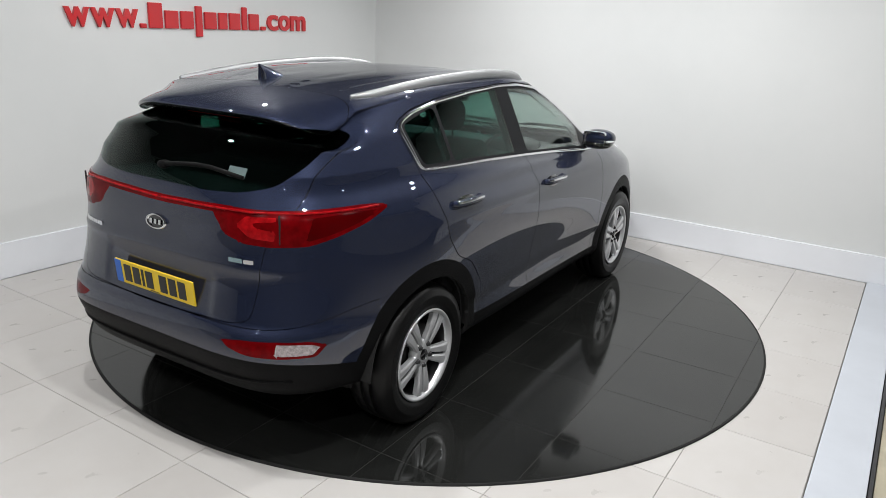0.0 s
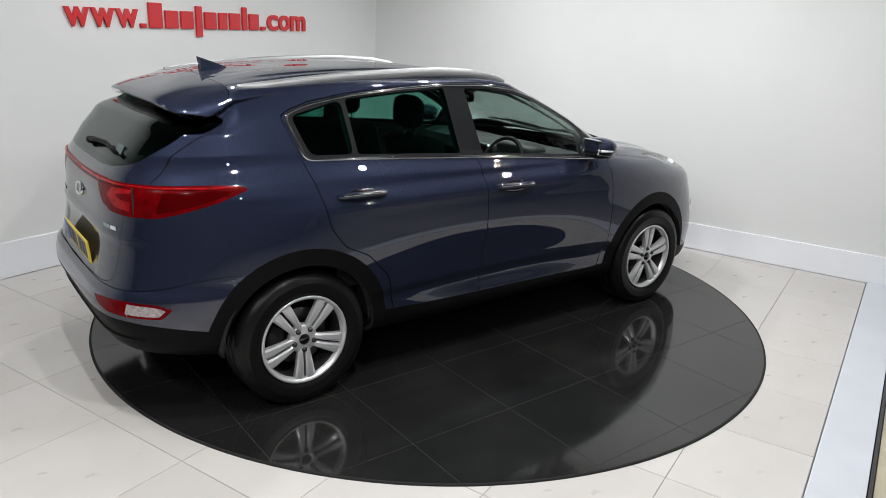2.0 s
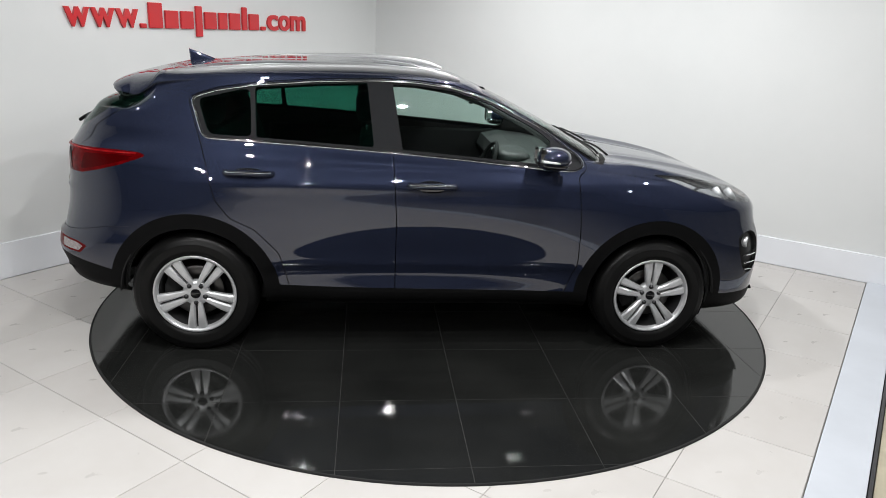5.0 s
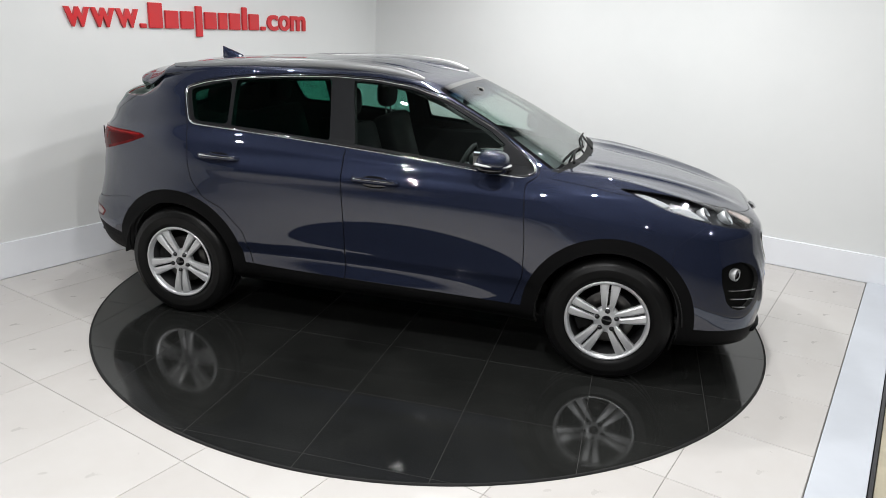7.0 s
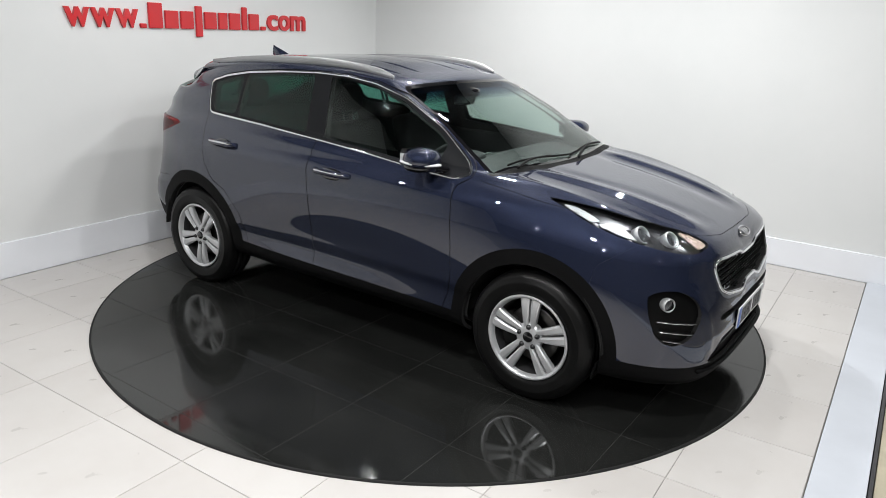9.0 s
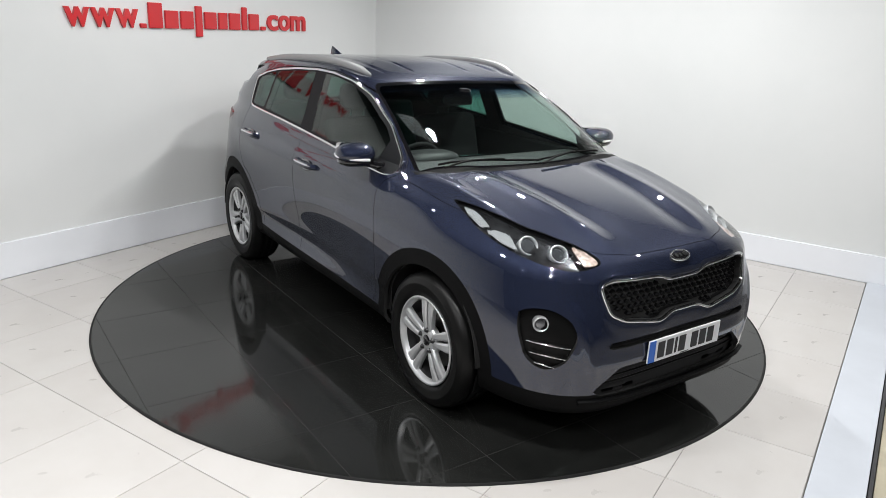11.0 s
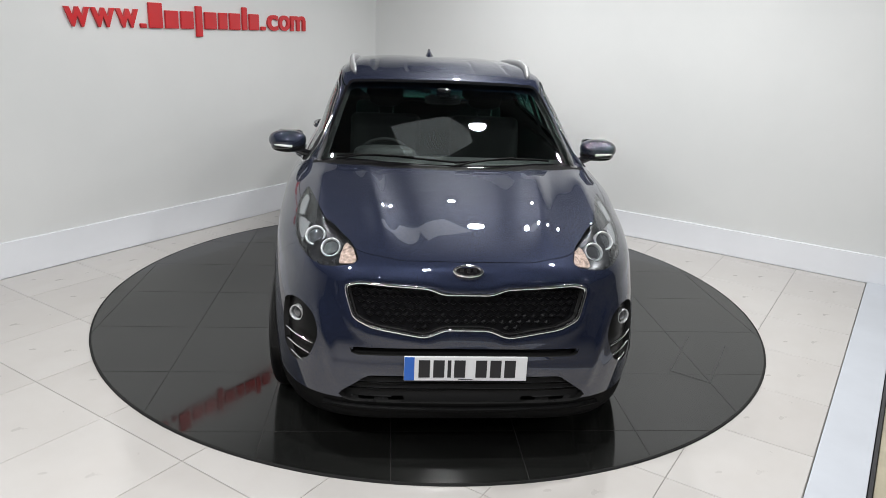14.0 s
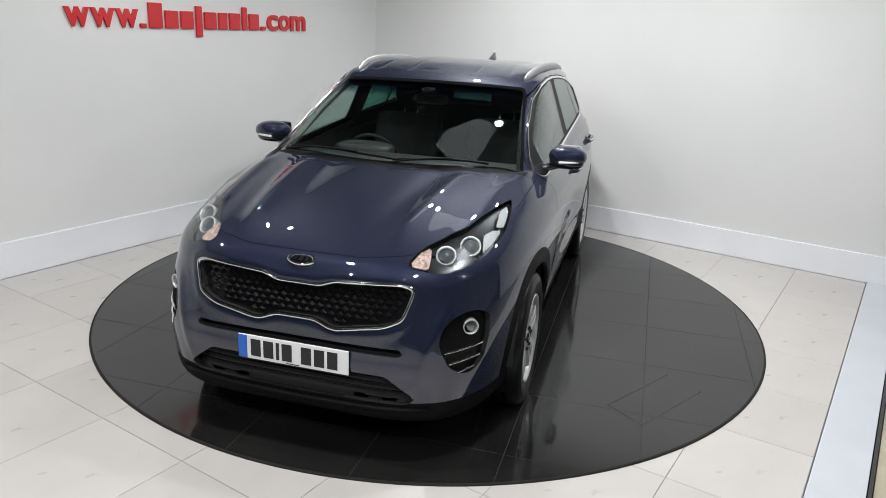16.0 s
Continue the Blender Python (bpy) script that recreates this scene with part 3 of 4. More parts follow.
PANES = {
    "quarter_pane": rounded([(-1.300, 1.420), (-1.05, 1.48), (-1.02, 1.47), (-1.005, 1.232), (-1.235, 1.240)], 0.035),
    "rear_pane": rounded([(-.995, 1.490), (-.66, 1.518), (-.375, 1.532), (-.335, 1.192), (-.7, 1.215), (-.98, 1.230)], 0.015),
    "front_pane": rounded([(-.235, 1.530), (-.10, 1.527), (.12, 1.500), (.33, 1.438), (.60, 1.306), (.69, 1.24), (.66, 1.118), (.2, 1.155), (-.175, 1.182)], 0.015),
}
WINDSCREEN = rounded([(-.3, 1.0), (0, 1.0), (.6, 1.03), (.76, 1.05), (.728, 1.125), (.672, 1.293), (.602, 1.49), (.57, 1.512), (.4, 1.520), (0, 1.524), (-.3, 1.524)], 0.03)
REAR_WINDOW = rounded([(-.3, 1.182), (0, 1.182), (.27, 1.182), (.44, 1.193), (.572, 1.225), (.628, 1.29), (.648, 1.35), (.652, 1.40), (.56, 1.432), (0, 1.444), (-.3, 1.444)], 0.04)
TAILGATE = rounded([(-.3, .662), (.10, .664), (.48, .675), (.55, .70), (.563, .81), (.58, .99), (.625, 1.05), (.660, 1.13), (.662, 1.22), (.672, 1.30), (.680, 1.37), (.680, 1.75), (-.3, 1.75)], 0.03)
BONNET = rounded([(2.075, -.2), (2.075, 0), (2.07, .28), (2.02, .43), (1.86, .62), (1.62, .735), (1.3, .79), (1.0, .80), (.95, .80), (1.010, .745), (1.066, .60), (1.102, .40), (1.128, 0), (1.128, -.2)], 0.03)
HEADLAMP = rounded([(.745, 1.062), (.70, 1.050), (.657, 1.028), (.625, 1.005), (.577, .990), (.537, .971), (.495, .955), (.471, .933), (.455, .914), (.475, .898), (.555, .882), (.616, .877), (.661, .884), (.702, .896), (.737, .913), (.762, .938), (.775, .974), (.772, 1.014)], 0.012)
TURN_LAMP = rounded([(.52, .955), (.485, .943), (.466, .914), (.478, .904), (.545, .895), (.537, .925)], 0.008)
BLADE_HIGH = rounded([(.738, 1.045), (.722, 1.035), (.735, .990), (.762, .985), (.760, 1.02)], 0.006)
BLADE_LOW = rounded([(.728, .985), (.700, .975), (.722, .925), (.748, .945), (.755, .975)], 0.006)
GRILLE = rounded([(-.2, .798), (.10, .798), (.165, .822), (.45, .838), (.508, .822), (.50, .78), (.472, .694), (.40, .66), (.19, .624), (.16, .627), (.09, .654), (-.2, .655)], 0.022)
FOGPOD = rounded([(.787, .69), (.75, .715), (.70, .718), (.64, .68), (.62, .60), (.67, .48), (.74, .44), (.781, .49), (.795, .60)], 0.035)
SLOT = rounded([(-.2, .572), (.47, .572), (.49, .556), (.47, .538), (-.2, .538)], 0.01)
INTAKE = rounded([(-.2, .447), (.41, .446), (.545, .345), (.50, .318), (-.2, .310)], 0.02)
TAILLAMP = rounded([(-1.565, 1.118), (-1.60, 1.135), (-1.72, 1.142), (-2.3, 1.142), (-2.3, .998), (-2.04, .998), (-1.945, 1.0), (-1.85, 1.025), (-1.71, 1.065)], 0.015)
TAILSIDE = rounded([(-1.955, 1.018), (-1.86, 1.040), (-1.72, 1.078), (-1.625, 1.112), (-1.72, 1.118), (-1.92, 1.112)], 0.012)
TAILINNER = rounded([(.46, 1.075), (.52, 1.03), (.615, 1.022), (.615, 1.062), (.54, 1.072), (.53, 1.092), (.615, 1.10), (.615, 1.118), (.50, 1.115)], 0.01)
REFLECT = rounded([(.435, .612), (.549, .626), (.67, .627), (.759, .618), (.797, .598), (.775, .550), (.675, .556), (.554, .567), (.48, .585)], 0.012)


def cowl_line(y):
    """Where the windscreen meets the cowl, y off the middle."""
    return 1.080 - .12 * y ** 2 - .22 * y ** 6


def fields():
    """Each region of the skin: a name and its signed distance."""
    def view(a, b, poly, keep):
        def f(V):
            return np.where(keep(V), poly_sd(V[:, a], V[:, b], poly), 1.0)
        return f

    def everywhere(V):
        return np.ones(len(V), bool)

    def arch(r, sx):
        return lambda V: np.where(V[:, 1] > 0.45, np.hypot(V[:, 0] - sx * HUB_X, V[:, 2] - HUB_Z) - r, 1.0)

    def lower(V):
        line = spline([(-2.3, .548), (-2.18, .545), (-2.05, .525), (-1.83, .482), (-1.7, .455), (-.95, .41), (-.75, .40), (.75, .37), (.95, .365), (1.6, .36), (1.8, .34), (2.3, .325)], V[:, 0])
        return V[:, 2] - line

    side = lambda V: V[:, 1] > 0.5
    front = lambda V: V[:, 0] > 1.2
    rear = lambda V: V[:, 0] < -1.3
    gate_low = view(1, 2, TAILGATE, lambda V: V[:, 0] < -1.45)
    D = {
        "arch_f": arch(.392, 1), "arch_r": arch(.392, -1), "clad_f": arch(.472, 1), "clad_r": arch(.476, -1), "lower": lower,
        "windows": view(0, 2, WINDOWS, side), "front_door": view(0, 2, FRONT_DOOR, side), "rear_door": view(0, 2, REAR_DOOR, side),
        "windscreen": lambda V: np.where((V[:, 0] > -.1) & (V[:, 2] > 1.0), np.maximum(poly_sd(V[:, 1], V[:, 2], WINDSCREEN), V[:, 0] - cowl_line(V[:, 1])), 1.0),
        "rear_window": view(1, 2, REAR_WINDOW, lambda V: V[:, 0] < -1.4),
        "tailgate": lambda V: np.where(V[:, 2] > 1.375, np.where(V[:, 0] < -1.3, V[:, 0] - np.interp(V[:, 2], [1.375, 1.435, 1.51, 1.59], [-1.645, -1.605, -1.555, -1.52]), 1.0), gate_low(V)),
        "bonnet": view(0, 1, BONNET, lambda V: (V[:, 2] > .90) & (V[:, 0] > .5)),
        "headlamp": view(1, 2, HEADLAMP, lambda V: V[:, 0] > 1.30),
        "turn_lamp": view(1, 2, TURN_LAMP, lambda V: V[:, 0] > 1.30), "blade_high": view(1, 2, BLADE_HIGH, lambda V: V[:, 0] > 1.30), "blade_low": view(1, 2, BLADE_LOW, lambda V: V[:, 0] > 1.30),
        "grille": view(1, 2, GRILLE, front), "fogpod": view(1, 2, FOGPOD, lambda V: V[:, 0] > 1.75),
        "slot": view(1, 2, SLOT, front), "intake": view(1, 2, INTAKE, front),
        "taillamp": lambda V: np.where(V[:, 0] < -1.4, np.maximum(poly_sd(V[:, 0], V[:, 2], TAILLAMP), spline([(.99, .60), (1.003, .505), (1.029, .412), (1.07, .375), (1.10, .347), (1.15, .32)], V[:, 2]) - V[:, 1]), 1.0),
        "tail_inner": lambda V: np.where(V[:, 0] < -1.7, poly_sd(V[:, 1], V[:, 2], TAILINNER), 1.0),
        "tail_side": view(0, 2, TAILSIDE, lambda V: (V[:, 1] > .5) & (V[:, 0] < -1.5)),
        "reflect": view(1, 2, REFLECT, lambda V: V[:, 0] < -1.6),
        "reverse": lambda V: np.where(V[:, 0] < -1.6, np.maximum(poly_sd(V[:, 1], V[:, 2], REFLECT) + .011, .668 - V[:, 1]), 1.0),
        "lightbar": lambda V: np.where((V[:, 0] < -1.8), np.maximum(np.abs(V[:, 2] - 1.118 - .03 * np.clip(V[:, 1] - .05, 0, 1)) - .015, V[:, 1] - .43), 1.0),
        "spoiler": lambda V: np.where(V[:, 0] < -1.45, 1.424 - V[:, 2], 1.0),
        "bumper_f": lambda V: np.where(V[:, 0] > 1.2, np.maximum(V[:, 2] - spline([(1.3, .95), (1.75, .95), (1.9, .95), (1.97, 1.2), (2.2, 1.2)], V[:, 0]), np.interp(V[:, 2], [.60, .80, .93], [1.62, 1.66, 1.84]) - V[:, 0]), 1.0),
        "bumper_r": lambda V: np.where(V[:, 0] < -1.2, np.maximum(V[:, 2] - spline([(-2.3, .66), (-2.0, .68), (-1.8, .72), (-1.6, .74)], V[:, 0]), V[:, 0] + 1.66), 1.0),
    }
    for name, poly in PANES.items():
        D[name] = view(0, 2, poly, side)
    return D


def mirror(V, F):
    W = V.copy()
    W[:, 1] *= -1
    return W, F[:, ::-1]


def both(V, F):
    """Half and mirrored half, welded along the middle."""
    W, Q = mirror(V, F)
    n = len(V)
    mapped = np.where(np.abs(V[:, 1]) < 1e-6, np.arange(n), np.arange(n) + n)
    return np.concatenate([V, W]), np.concatenate([F, mapped[Q]])


def compact(V, F):
    used, inv = np.unique(F, return_inverse=True)
    return V[used], inv.reshape(-1, 3)


def build_body(car):
    V, F = skin()
    D = fields()
    width = {"front_door": .0026, "rear_door": .0026, "bonnet": .0015, "tailgate": .0015, "bumper_f": .0010, "bumper_r": .0014}
    seams = tuple(width)
    for name, f in D.items():
        if name in seams:
            V, F = cut(V, F, lambda W: f(W) - width[name])
            V, F = cut(V, F, lambda W: f(W) + width[name])
        elif name in ("windows", "windscreen", "grille"):
            V, F = cut(V, F, f)
            V, F = cut(V, F, lambda W: f(W) + {"windows": 0.013, "windscreen": 0.014, "grille": 0.011}[name])
        else:
            V, F = cut(V, F, f)
    C = V[F].mean(axis=1)
    S = {name: f(C) for name, f in D.items()}
    region = np.full(len(F), "body", dtype=object)
    open_now = np.ones(len(F), bool)

    def claim(mask, name):
        nonlocal open_now
        region[mask & open_now] = name
        open_now &= ~mask

    claim((S["arch_f"] < 0) | (S["arch_r"] < 0), "none")
    claim(S["clad_f"] < 0, "arch_f")
    claim(S["clad_r"] < 0, "arch_r")
    for name in PANES:
        claim(S[name] < 0, name)
    claim((S["windows"] < 0) & (S["windows"] > -0.013), "pillar")
    claim(S["windows"] < 0, "pillar")
    claim((S["windscreen"] < -0.014), "windscreen")
    claim((S["windscreen"] < 0), "screen_seal")
    claim((S["bonnet"] > -.0015) & (C[:, 0] > .62) & (C[:, 2] > 1.04) & (C[:, 1] < .752) & (C[:, 0] < cowl_line(C[:, 1]) + .07) & (C[:, 0] > cowl_line(C[:, 1]) - .015), "cowl")
    claim(S["headlamp"] < 0, "headlamp")
    claim(S["fogpod"] < 0, "fogpod")
    claim((S["grille"] < 0) & (S["grille"] > -0.011), "grille_chrome")
    claim(S["grille"] < 0, "grille")
    claim(S["slot"] < 0, "slot")
    claim(S["intake"] < 0, "slot")
    claim((S["taillamp"] < 0) & (S["tail_inner"] < 0), "tail_inner")
    claim((S["taillamp"] < 0) & (S["tail_side"] < 0), "tail_side")
    claim(S["taillamp"] < 0, "taillamp")
    claim(S["lightbar"] < 0, "lightbar")
    claim(S["reverse"] < 0, "reverse")
    claim(S["reflect"] < 0, "reflect")
    claim(S["rear_window"] < 0, "rear_window")
    below = S["lower"] < 0
    claim(below & (C[:, 0] > 1.5), "lip")
    claim(below & (C[:, 0] < -1.5), "skirt")
    for name in seams:
        claim((np.abs(S[name]) < width[name]) & ~below & ((name != "bumper_f") | (S["bonnet"] > 0)), "none")
    claim(below & (S["front_door"] > 0) & (S["rear_door"] > 0), "sill")
    claim(below, "sill")
    N = np.cross(V[F[:, 1]] - V[F[:, 0]], V[F[:, 2]] - V[F[:, 0]])
    VN = np.zeros_like(V)
    for q in range(3):
        np.add.at(VN, F[:, q], N)
    VN[np.abs(V[:, 1]) < 1e-6, 1] = 0
    VN /= np.maximum(np.linalg.norm(VN, axis=1, keepdims=True), 1e-9)
    size = np.linalg.norm(N, axis=1) + 1e-12
    down = (N[:, 2] / size < 0.10) & (np.abs(N[:, 1]) / size < 0.75) & (N[:, 0] < 0.3 * size) & (C[:, 0] < -1.66)
    claim((S["spoiler"] < 0) & (S["tailgate"] < 0) & down, "spoiler_under")
    claim((S["spoiler"] < 0) & (S["tailgate"] < 0), "spoiler")
    for name in seams:
        claim(S[name] < 0, name)

    def take(name, sink=0.0):
        return compact(V - VN * sink, F[region == name])

    def central(name, region_name, mat, parent, label="", depth=0.006, sink=0.0):
        v, f = take(region_name, sink)
        return thick(mesh_ob(name, *both(v, f), mat, parent, label), depth, edge=INNER)

    def pair(name, region_name, mat, parents, label="", depth=0.006, sink=0.0):
        v, f = take(region_name, sink)
        obs = []
        for sgn, parent in ((1, parents[0]), (-1, parents[1])):
            w, q = (v, f) if sgn > 0 else mirror(v, f)
            obs.append(thick(mesh_ob(name, w, q, mat, parent, label), depth, edge=INNER))
        return obs

    cc = (car, car)
    central("body_shell", "body", PAINT, car, "blue-grey metallic painted body and roof")
    fd = pair("front_door", "front_door", PAINT, cc)
    rd = pair("rear_door", "rear_door", PAINT, cc)
    central("bonnet", "bonnet", PAINT, car)
    gate = central("tailgate", "tailgate", PAINT, car)
    fb = central("front_bumper", "bumper_f", PAINT, car, depth=0.03)
    rb = central("rear_bumper", "bumper_r", PAINT, car)
    pair("front_arch_cladding", "arch_f", CLAD, cc, "black plastic wheel arch cladding", 0.02)
    pair("rear_arch_cladding", "arch_r", CLAD, cc, "black plastic wheel arch cladding", 0.02)
    pair("sill_cladding", "sill", CLAD, cc, "black plastic sill cladding", 0.02)
    central("front_lip", "lip", CLAD, fb, "black plastic lower lip", 0.02)
    central("rear_skirt", "skirt", CLAD, rb, "black plastic bumper skirt", 0.02)
    central("windscreen", "windscreen", GLASSW, car, "clear windscreen glass", 0.004).visible_shadow = False
    central("windscreen_seal", "screen_seal", GLOSSB, car, "black windscreen border", 0.004)
    central("rear_window", "rear_window", GLASST, gate, "dark tinted rear window", 0.004).visible_shadow = False
    pair("window_pane", "front_pane", GLASSF, fd, "light green tinted glass", 0.004)
    pair("window_pane", "rear_pane", GLASSR, rd, "dark tinted privacy glass", 0.004)
    pair("quarter_pane", "quarter_pane", GLASSR, rd, "dark tinted privacy glass", 0.004)
    pair("window_pillar", "pillar", PILLARM, cc, "satin black window pillars", 0.008)
    central("grille_frame", "grille_chrome", GLOSSB, fb, "gloss black grille frame", 0.035)
    central("grille_backing", "grille", GLOSSB, fb, "black grille recess", 0.004, 0.03)
    central("lower_grille", "slot", INNER, fb, "black lower air intake", 0.004, 0.05)
    central("cowl", "cowl", CLAD, car, "black plastic cowl below the windscreen", 0.006)
    pair("headlamp_bowl", "headlamp", BOWL, cc, "dark headlamp interior", 0.003, 0.034)
    lamps = pair("headlamp", "headlamp", CLEAR, cc, "clear headlamp with chrome reflectors", 0.003)
    for lamp in lamps:
        lamp.visible_shadow = False
    for name, mask, mat, label, sink in (("turn_reflector", "turn_lamp", AMBER, "pale amber faceted turn signal", .008), ("light_blade", "blade_high", SATIN, "silver running light blade", .006), ("light_blade", "blade_low", SATIN, "silver running light blade", .008)):
        v, f = compact(V - VN * sink, F[(S[mask] < 0) & (S["headlamp"] < 0)])
        for lamp, flip in zip(lamps, (False, True)):
            thick(mesh_ob(name, *(mirror(v, f) if flip else (v, f)), mat, lamp, label), 0.006)
    pods = pair("fog_lamp_pod", "fogpod", PODM, cc, "gloss black fog lamp recess", 0.006, 0.025)
    tails = pair("tail_lamp", "taillamp", REDL, cc, "red tail lamp", 0.01)
    central("light_bar", "lightbar", REDL, gate, "thin red lamp strip across the tailgate", 0.01)
    pair("lamp_element", "tail_inner", REDB, tails, "brighter red lamp element", 0.008)
    pair("smoked_element", "tail_side", REDD, tails, "smoked dark red lamp section", 0.008)
    central("spoiler", "spoiler", PAINT, gate, "body-coloured roof spoiler", 0.006)
    central("spoiler_underside", "spoiler_under", GLOSSB, gate, "gloss black spoiler underside", 0.006)
    pair("reversing_lamp", "reverse", REVM, (rb, rb), "white reversing lamp", 0.01)
    pair("bumper_reflector", "reflect", REDL, (rb, rb), "red bumper reflector", 0.01)
    # dark lining behind the joints, with the window and wheel openings left open
    hide = np.isin(region, ["headlamp", "windscreen", "rear_window", "front_pane", "rear_pane", "quarter_pane", "spoiler", "spoiler_under"])
    arches = (S["arch_f"] < 0) | (S["arch_r"] < 0)
    inward, f = compact(V - VN * 0.045, F[~hide & ~arches & ~((C[:, 0] < -1.40) & (C[:, 2] > 1.38))])
    mesh_ob("inner_shell", *both(inward, f), LINING, car, "dark lining behind the panels")
    return dict(V=V, VN=VN, F=F, fd=fd, rd=rd, gate=gate, fb=fb, rb=rb, lamps=lamps, pods=pods, tails=tails)


def wheel(car, x, side, start):
    """Tyre, alloy rim with five double spokes, brake disc; side +1 or -1 faces outwards along y."""
    w = new("wheel")
    w.parent = car
    w.matrix_basis = pose(x, side * (HUB_Y - 0.01), HUB_Z, 0, 0, 0 if side > 0 else 180)
    tyre = [(.222, -.19), (.25, -.205), (.30, -.215), (.335, -.205), (.347, -.185), (.350, -.16), (.350, -.135), (.342, -.133), (.342, -.125), (.350, -.123), (.350, -.085), (.342, -.083), (.342, -.075), (.350, -.073), (.350, -.045), (.346, -.022), (.334, -.002), (.318, .008), (.300, .012), (.297, .0145), (.29, .012), (.262, .012), (.245, .006), (.232, -.004), (.222, -.012)]
    mesh_ob("tyre", *lathe(tyre, 96), RUBBER, w, "black rubber tyre with tread grooves")
    barrel = [(.224, -.004), (.232, .002), (.228, .008), (.219, .006), (.211, -.006), (.205, -.022)]
    rim = mesh_ob("rim", *lathe(barrel, 96), ALLOY, w, "silver alloy rim with five double spokes")
    thick(rim, 0.004)
    mesh_ob("rim_barrel", *lathe([(.205, -.022), (.20, -.10), (.205, -.19)], 64), BARRELM, w, "dark inner barrel of the rim")
    # spokes
    for k in range(5):
        for off in (-1, 1):
            v, f = [], []
            steps = 10
            for i in range(steps + 1):
                t = i / steps
                r = 0.050 + t * 0.168
                c = off * (0.0180 + 0.0145 * t)
                half = 0.0120 + 0.0150 * t
                y = -0.012 + 0.010 * math.sin(t * 2.4)
                for dx, dy in ((-half, -.028), (-half, -.006), (-half * .55, 0), (half * .55, 0), (half, -.006), (half, -.028)):
                    v.append((r, y + dy, c + dx))
            for i in range(steps):
                f += [(6 * i + q, 6 * i + (q + 1) % 6, 6 * i + 6 + (q + 1) % 6, 6 * i + 6 + q) for q in range(6)]
            f += [tuple(range(6))[::-1], tuple(6 * steps + q for q in range(6))]
            a = 2 * math.pi * k / 5 + start
            ca, sa = math.cos(a), math.sin(a)
            v = [(p[0] * ca - p[2] * sa, p[1], p[0] * sa + p[2] * ca) for p in v]
            mesh_ob("spoke", v, f, ALLOY, w, smooth=False)
    mesh_ob("hub", *lathe([(.0, -.012), (.048, -.010), (.070, -.016), (.076, -.026), (.076, -.05)], 40), ALLOY, w)
    mesh_ob("hub_cap", *lathe([(.0, -.002), (.024, -.003), (.028, -.007), (.029, -.014)], 32), GLOSSB, w, "gloss black hub cap")
    for k in range(5):
        a = 2 * math.pi * k / 5 + start
        bolt = mesh_ob("wheel_bolt", *lathe([(.0, .010), (.008, .010), (.0095, .002), (.0135, .000), (.0135, -.03)], 12), BOLTM, w, "dark steel wheel bolt")
        bolt.matrix_basis = pose(.055 * math.cos(a), -.008, .055 * math.sin(a))
    mesh_ob("brake_disc", *lathe([(.06, -.10), (.06, -.075), (.145, -.07), (.15, -.075), (.15, -.095), (.06, -.10)], 64), STEEL, w, "bare steel brake disc")
    mesh_ob("brake_caliper", *prism([(.09, -.06), (.15, -.09), (.175, -.03), (.175, .04), (.15, .09), (.09, .06)], -.12, -.05), INNER, w)
    mesh_ob("drum_back", *lathe([(.0, -.16), (.20, -.16), (.205, -.19)], 40), INNER, w)
    return w


def on_skin(body, x=None, y=None, z=None, nose=True):
    """The skin's point at two given coordinates (y > 0), by its nearest corners."""
    V = body["V"]
    d = sum((V[:, i] - v) ** 2 for i, v in ((0, x), (1, y), (2, z)) if v is not None)
    if x is None:
        d = d + np.where((V[:, 0] > 0) == nose, 0, 10)
    if y is None:
        d = d + np.where(V[:, 1] > 0.35, 0, 10)
    i = np.argsort(d)[:6]
    w = 1 / (d[i] + 1e-7)
    p = Vector((V[i] * w[:, None]).sum(axis=0) / w.sum())
    return p


def skin_normal(body, p):
    d = ((body["V"] - np.array([p[0], abs(p[1]), p[2]])) ** 2).sum(axis=1)
    return Vector(body["VN"][int(np.argmin(d))])


# ---- the car's fittings ----
def underside(car):
    part("underbody", box_bm((3.5, 1.45, 0.10), (0.05, 0, 0.30), 0.03), INNER, car, "dark underbody")
    for x in (HUB_X, -HUB_X):
        for s in (1, -1):
            v, f = [], []
            n = 28
            for i in range(n + 1):
                a = radians(2 + 176 * i / n)
                for y in (0.50, 0.875):
                    v.append((x + 0.405 * math.cos(a), s * y, HUB_Z + 0.405 * math.sin(a)))
            f = [(2 * i, 2 * i + 1, 2 * i + 3, 2 * i + 2) for i in range(n)]
            k = len(v)
            v.append((x, s * 0.50, HUB_Z))
            f += [(2 * i, 2 * i + 2, k) for i in range(n)]
            thick(mesh_ob("wheel_liner", v, f, INNER, car, "dark wheel arch liner"), 0.006)
    for s in (1, -1):
        part("mud_flap", box_bm((0.012, 0.16, 0.10), (1.70, s * 0.76, 0.25), 0.004, turn=Matrix.Rotation(radians(12), 4, "Y")), CLAD, car)


def smooth_path(points, n=8):
    """More points along a bent line (Catmull-Rom)."""
    P = [Vector(p) for p in points]
    out = []
    for i in range(len(P) - 1):
        a, b, c, d = P[max(i - 1, 0)], P[i], P[i + 1], P[min(i + 2, len(P) - 1)]
        for k in range(n):
            t = k / n
            out.append(0.5 * ((2 * b) + (c - a) * t + (2 * a - 5 * b + 4 * c - d) * t * t + (3 * b - a - 3 * c + d) * t**3))
    return out + [P[-1]]


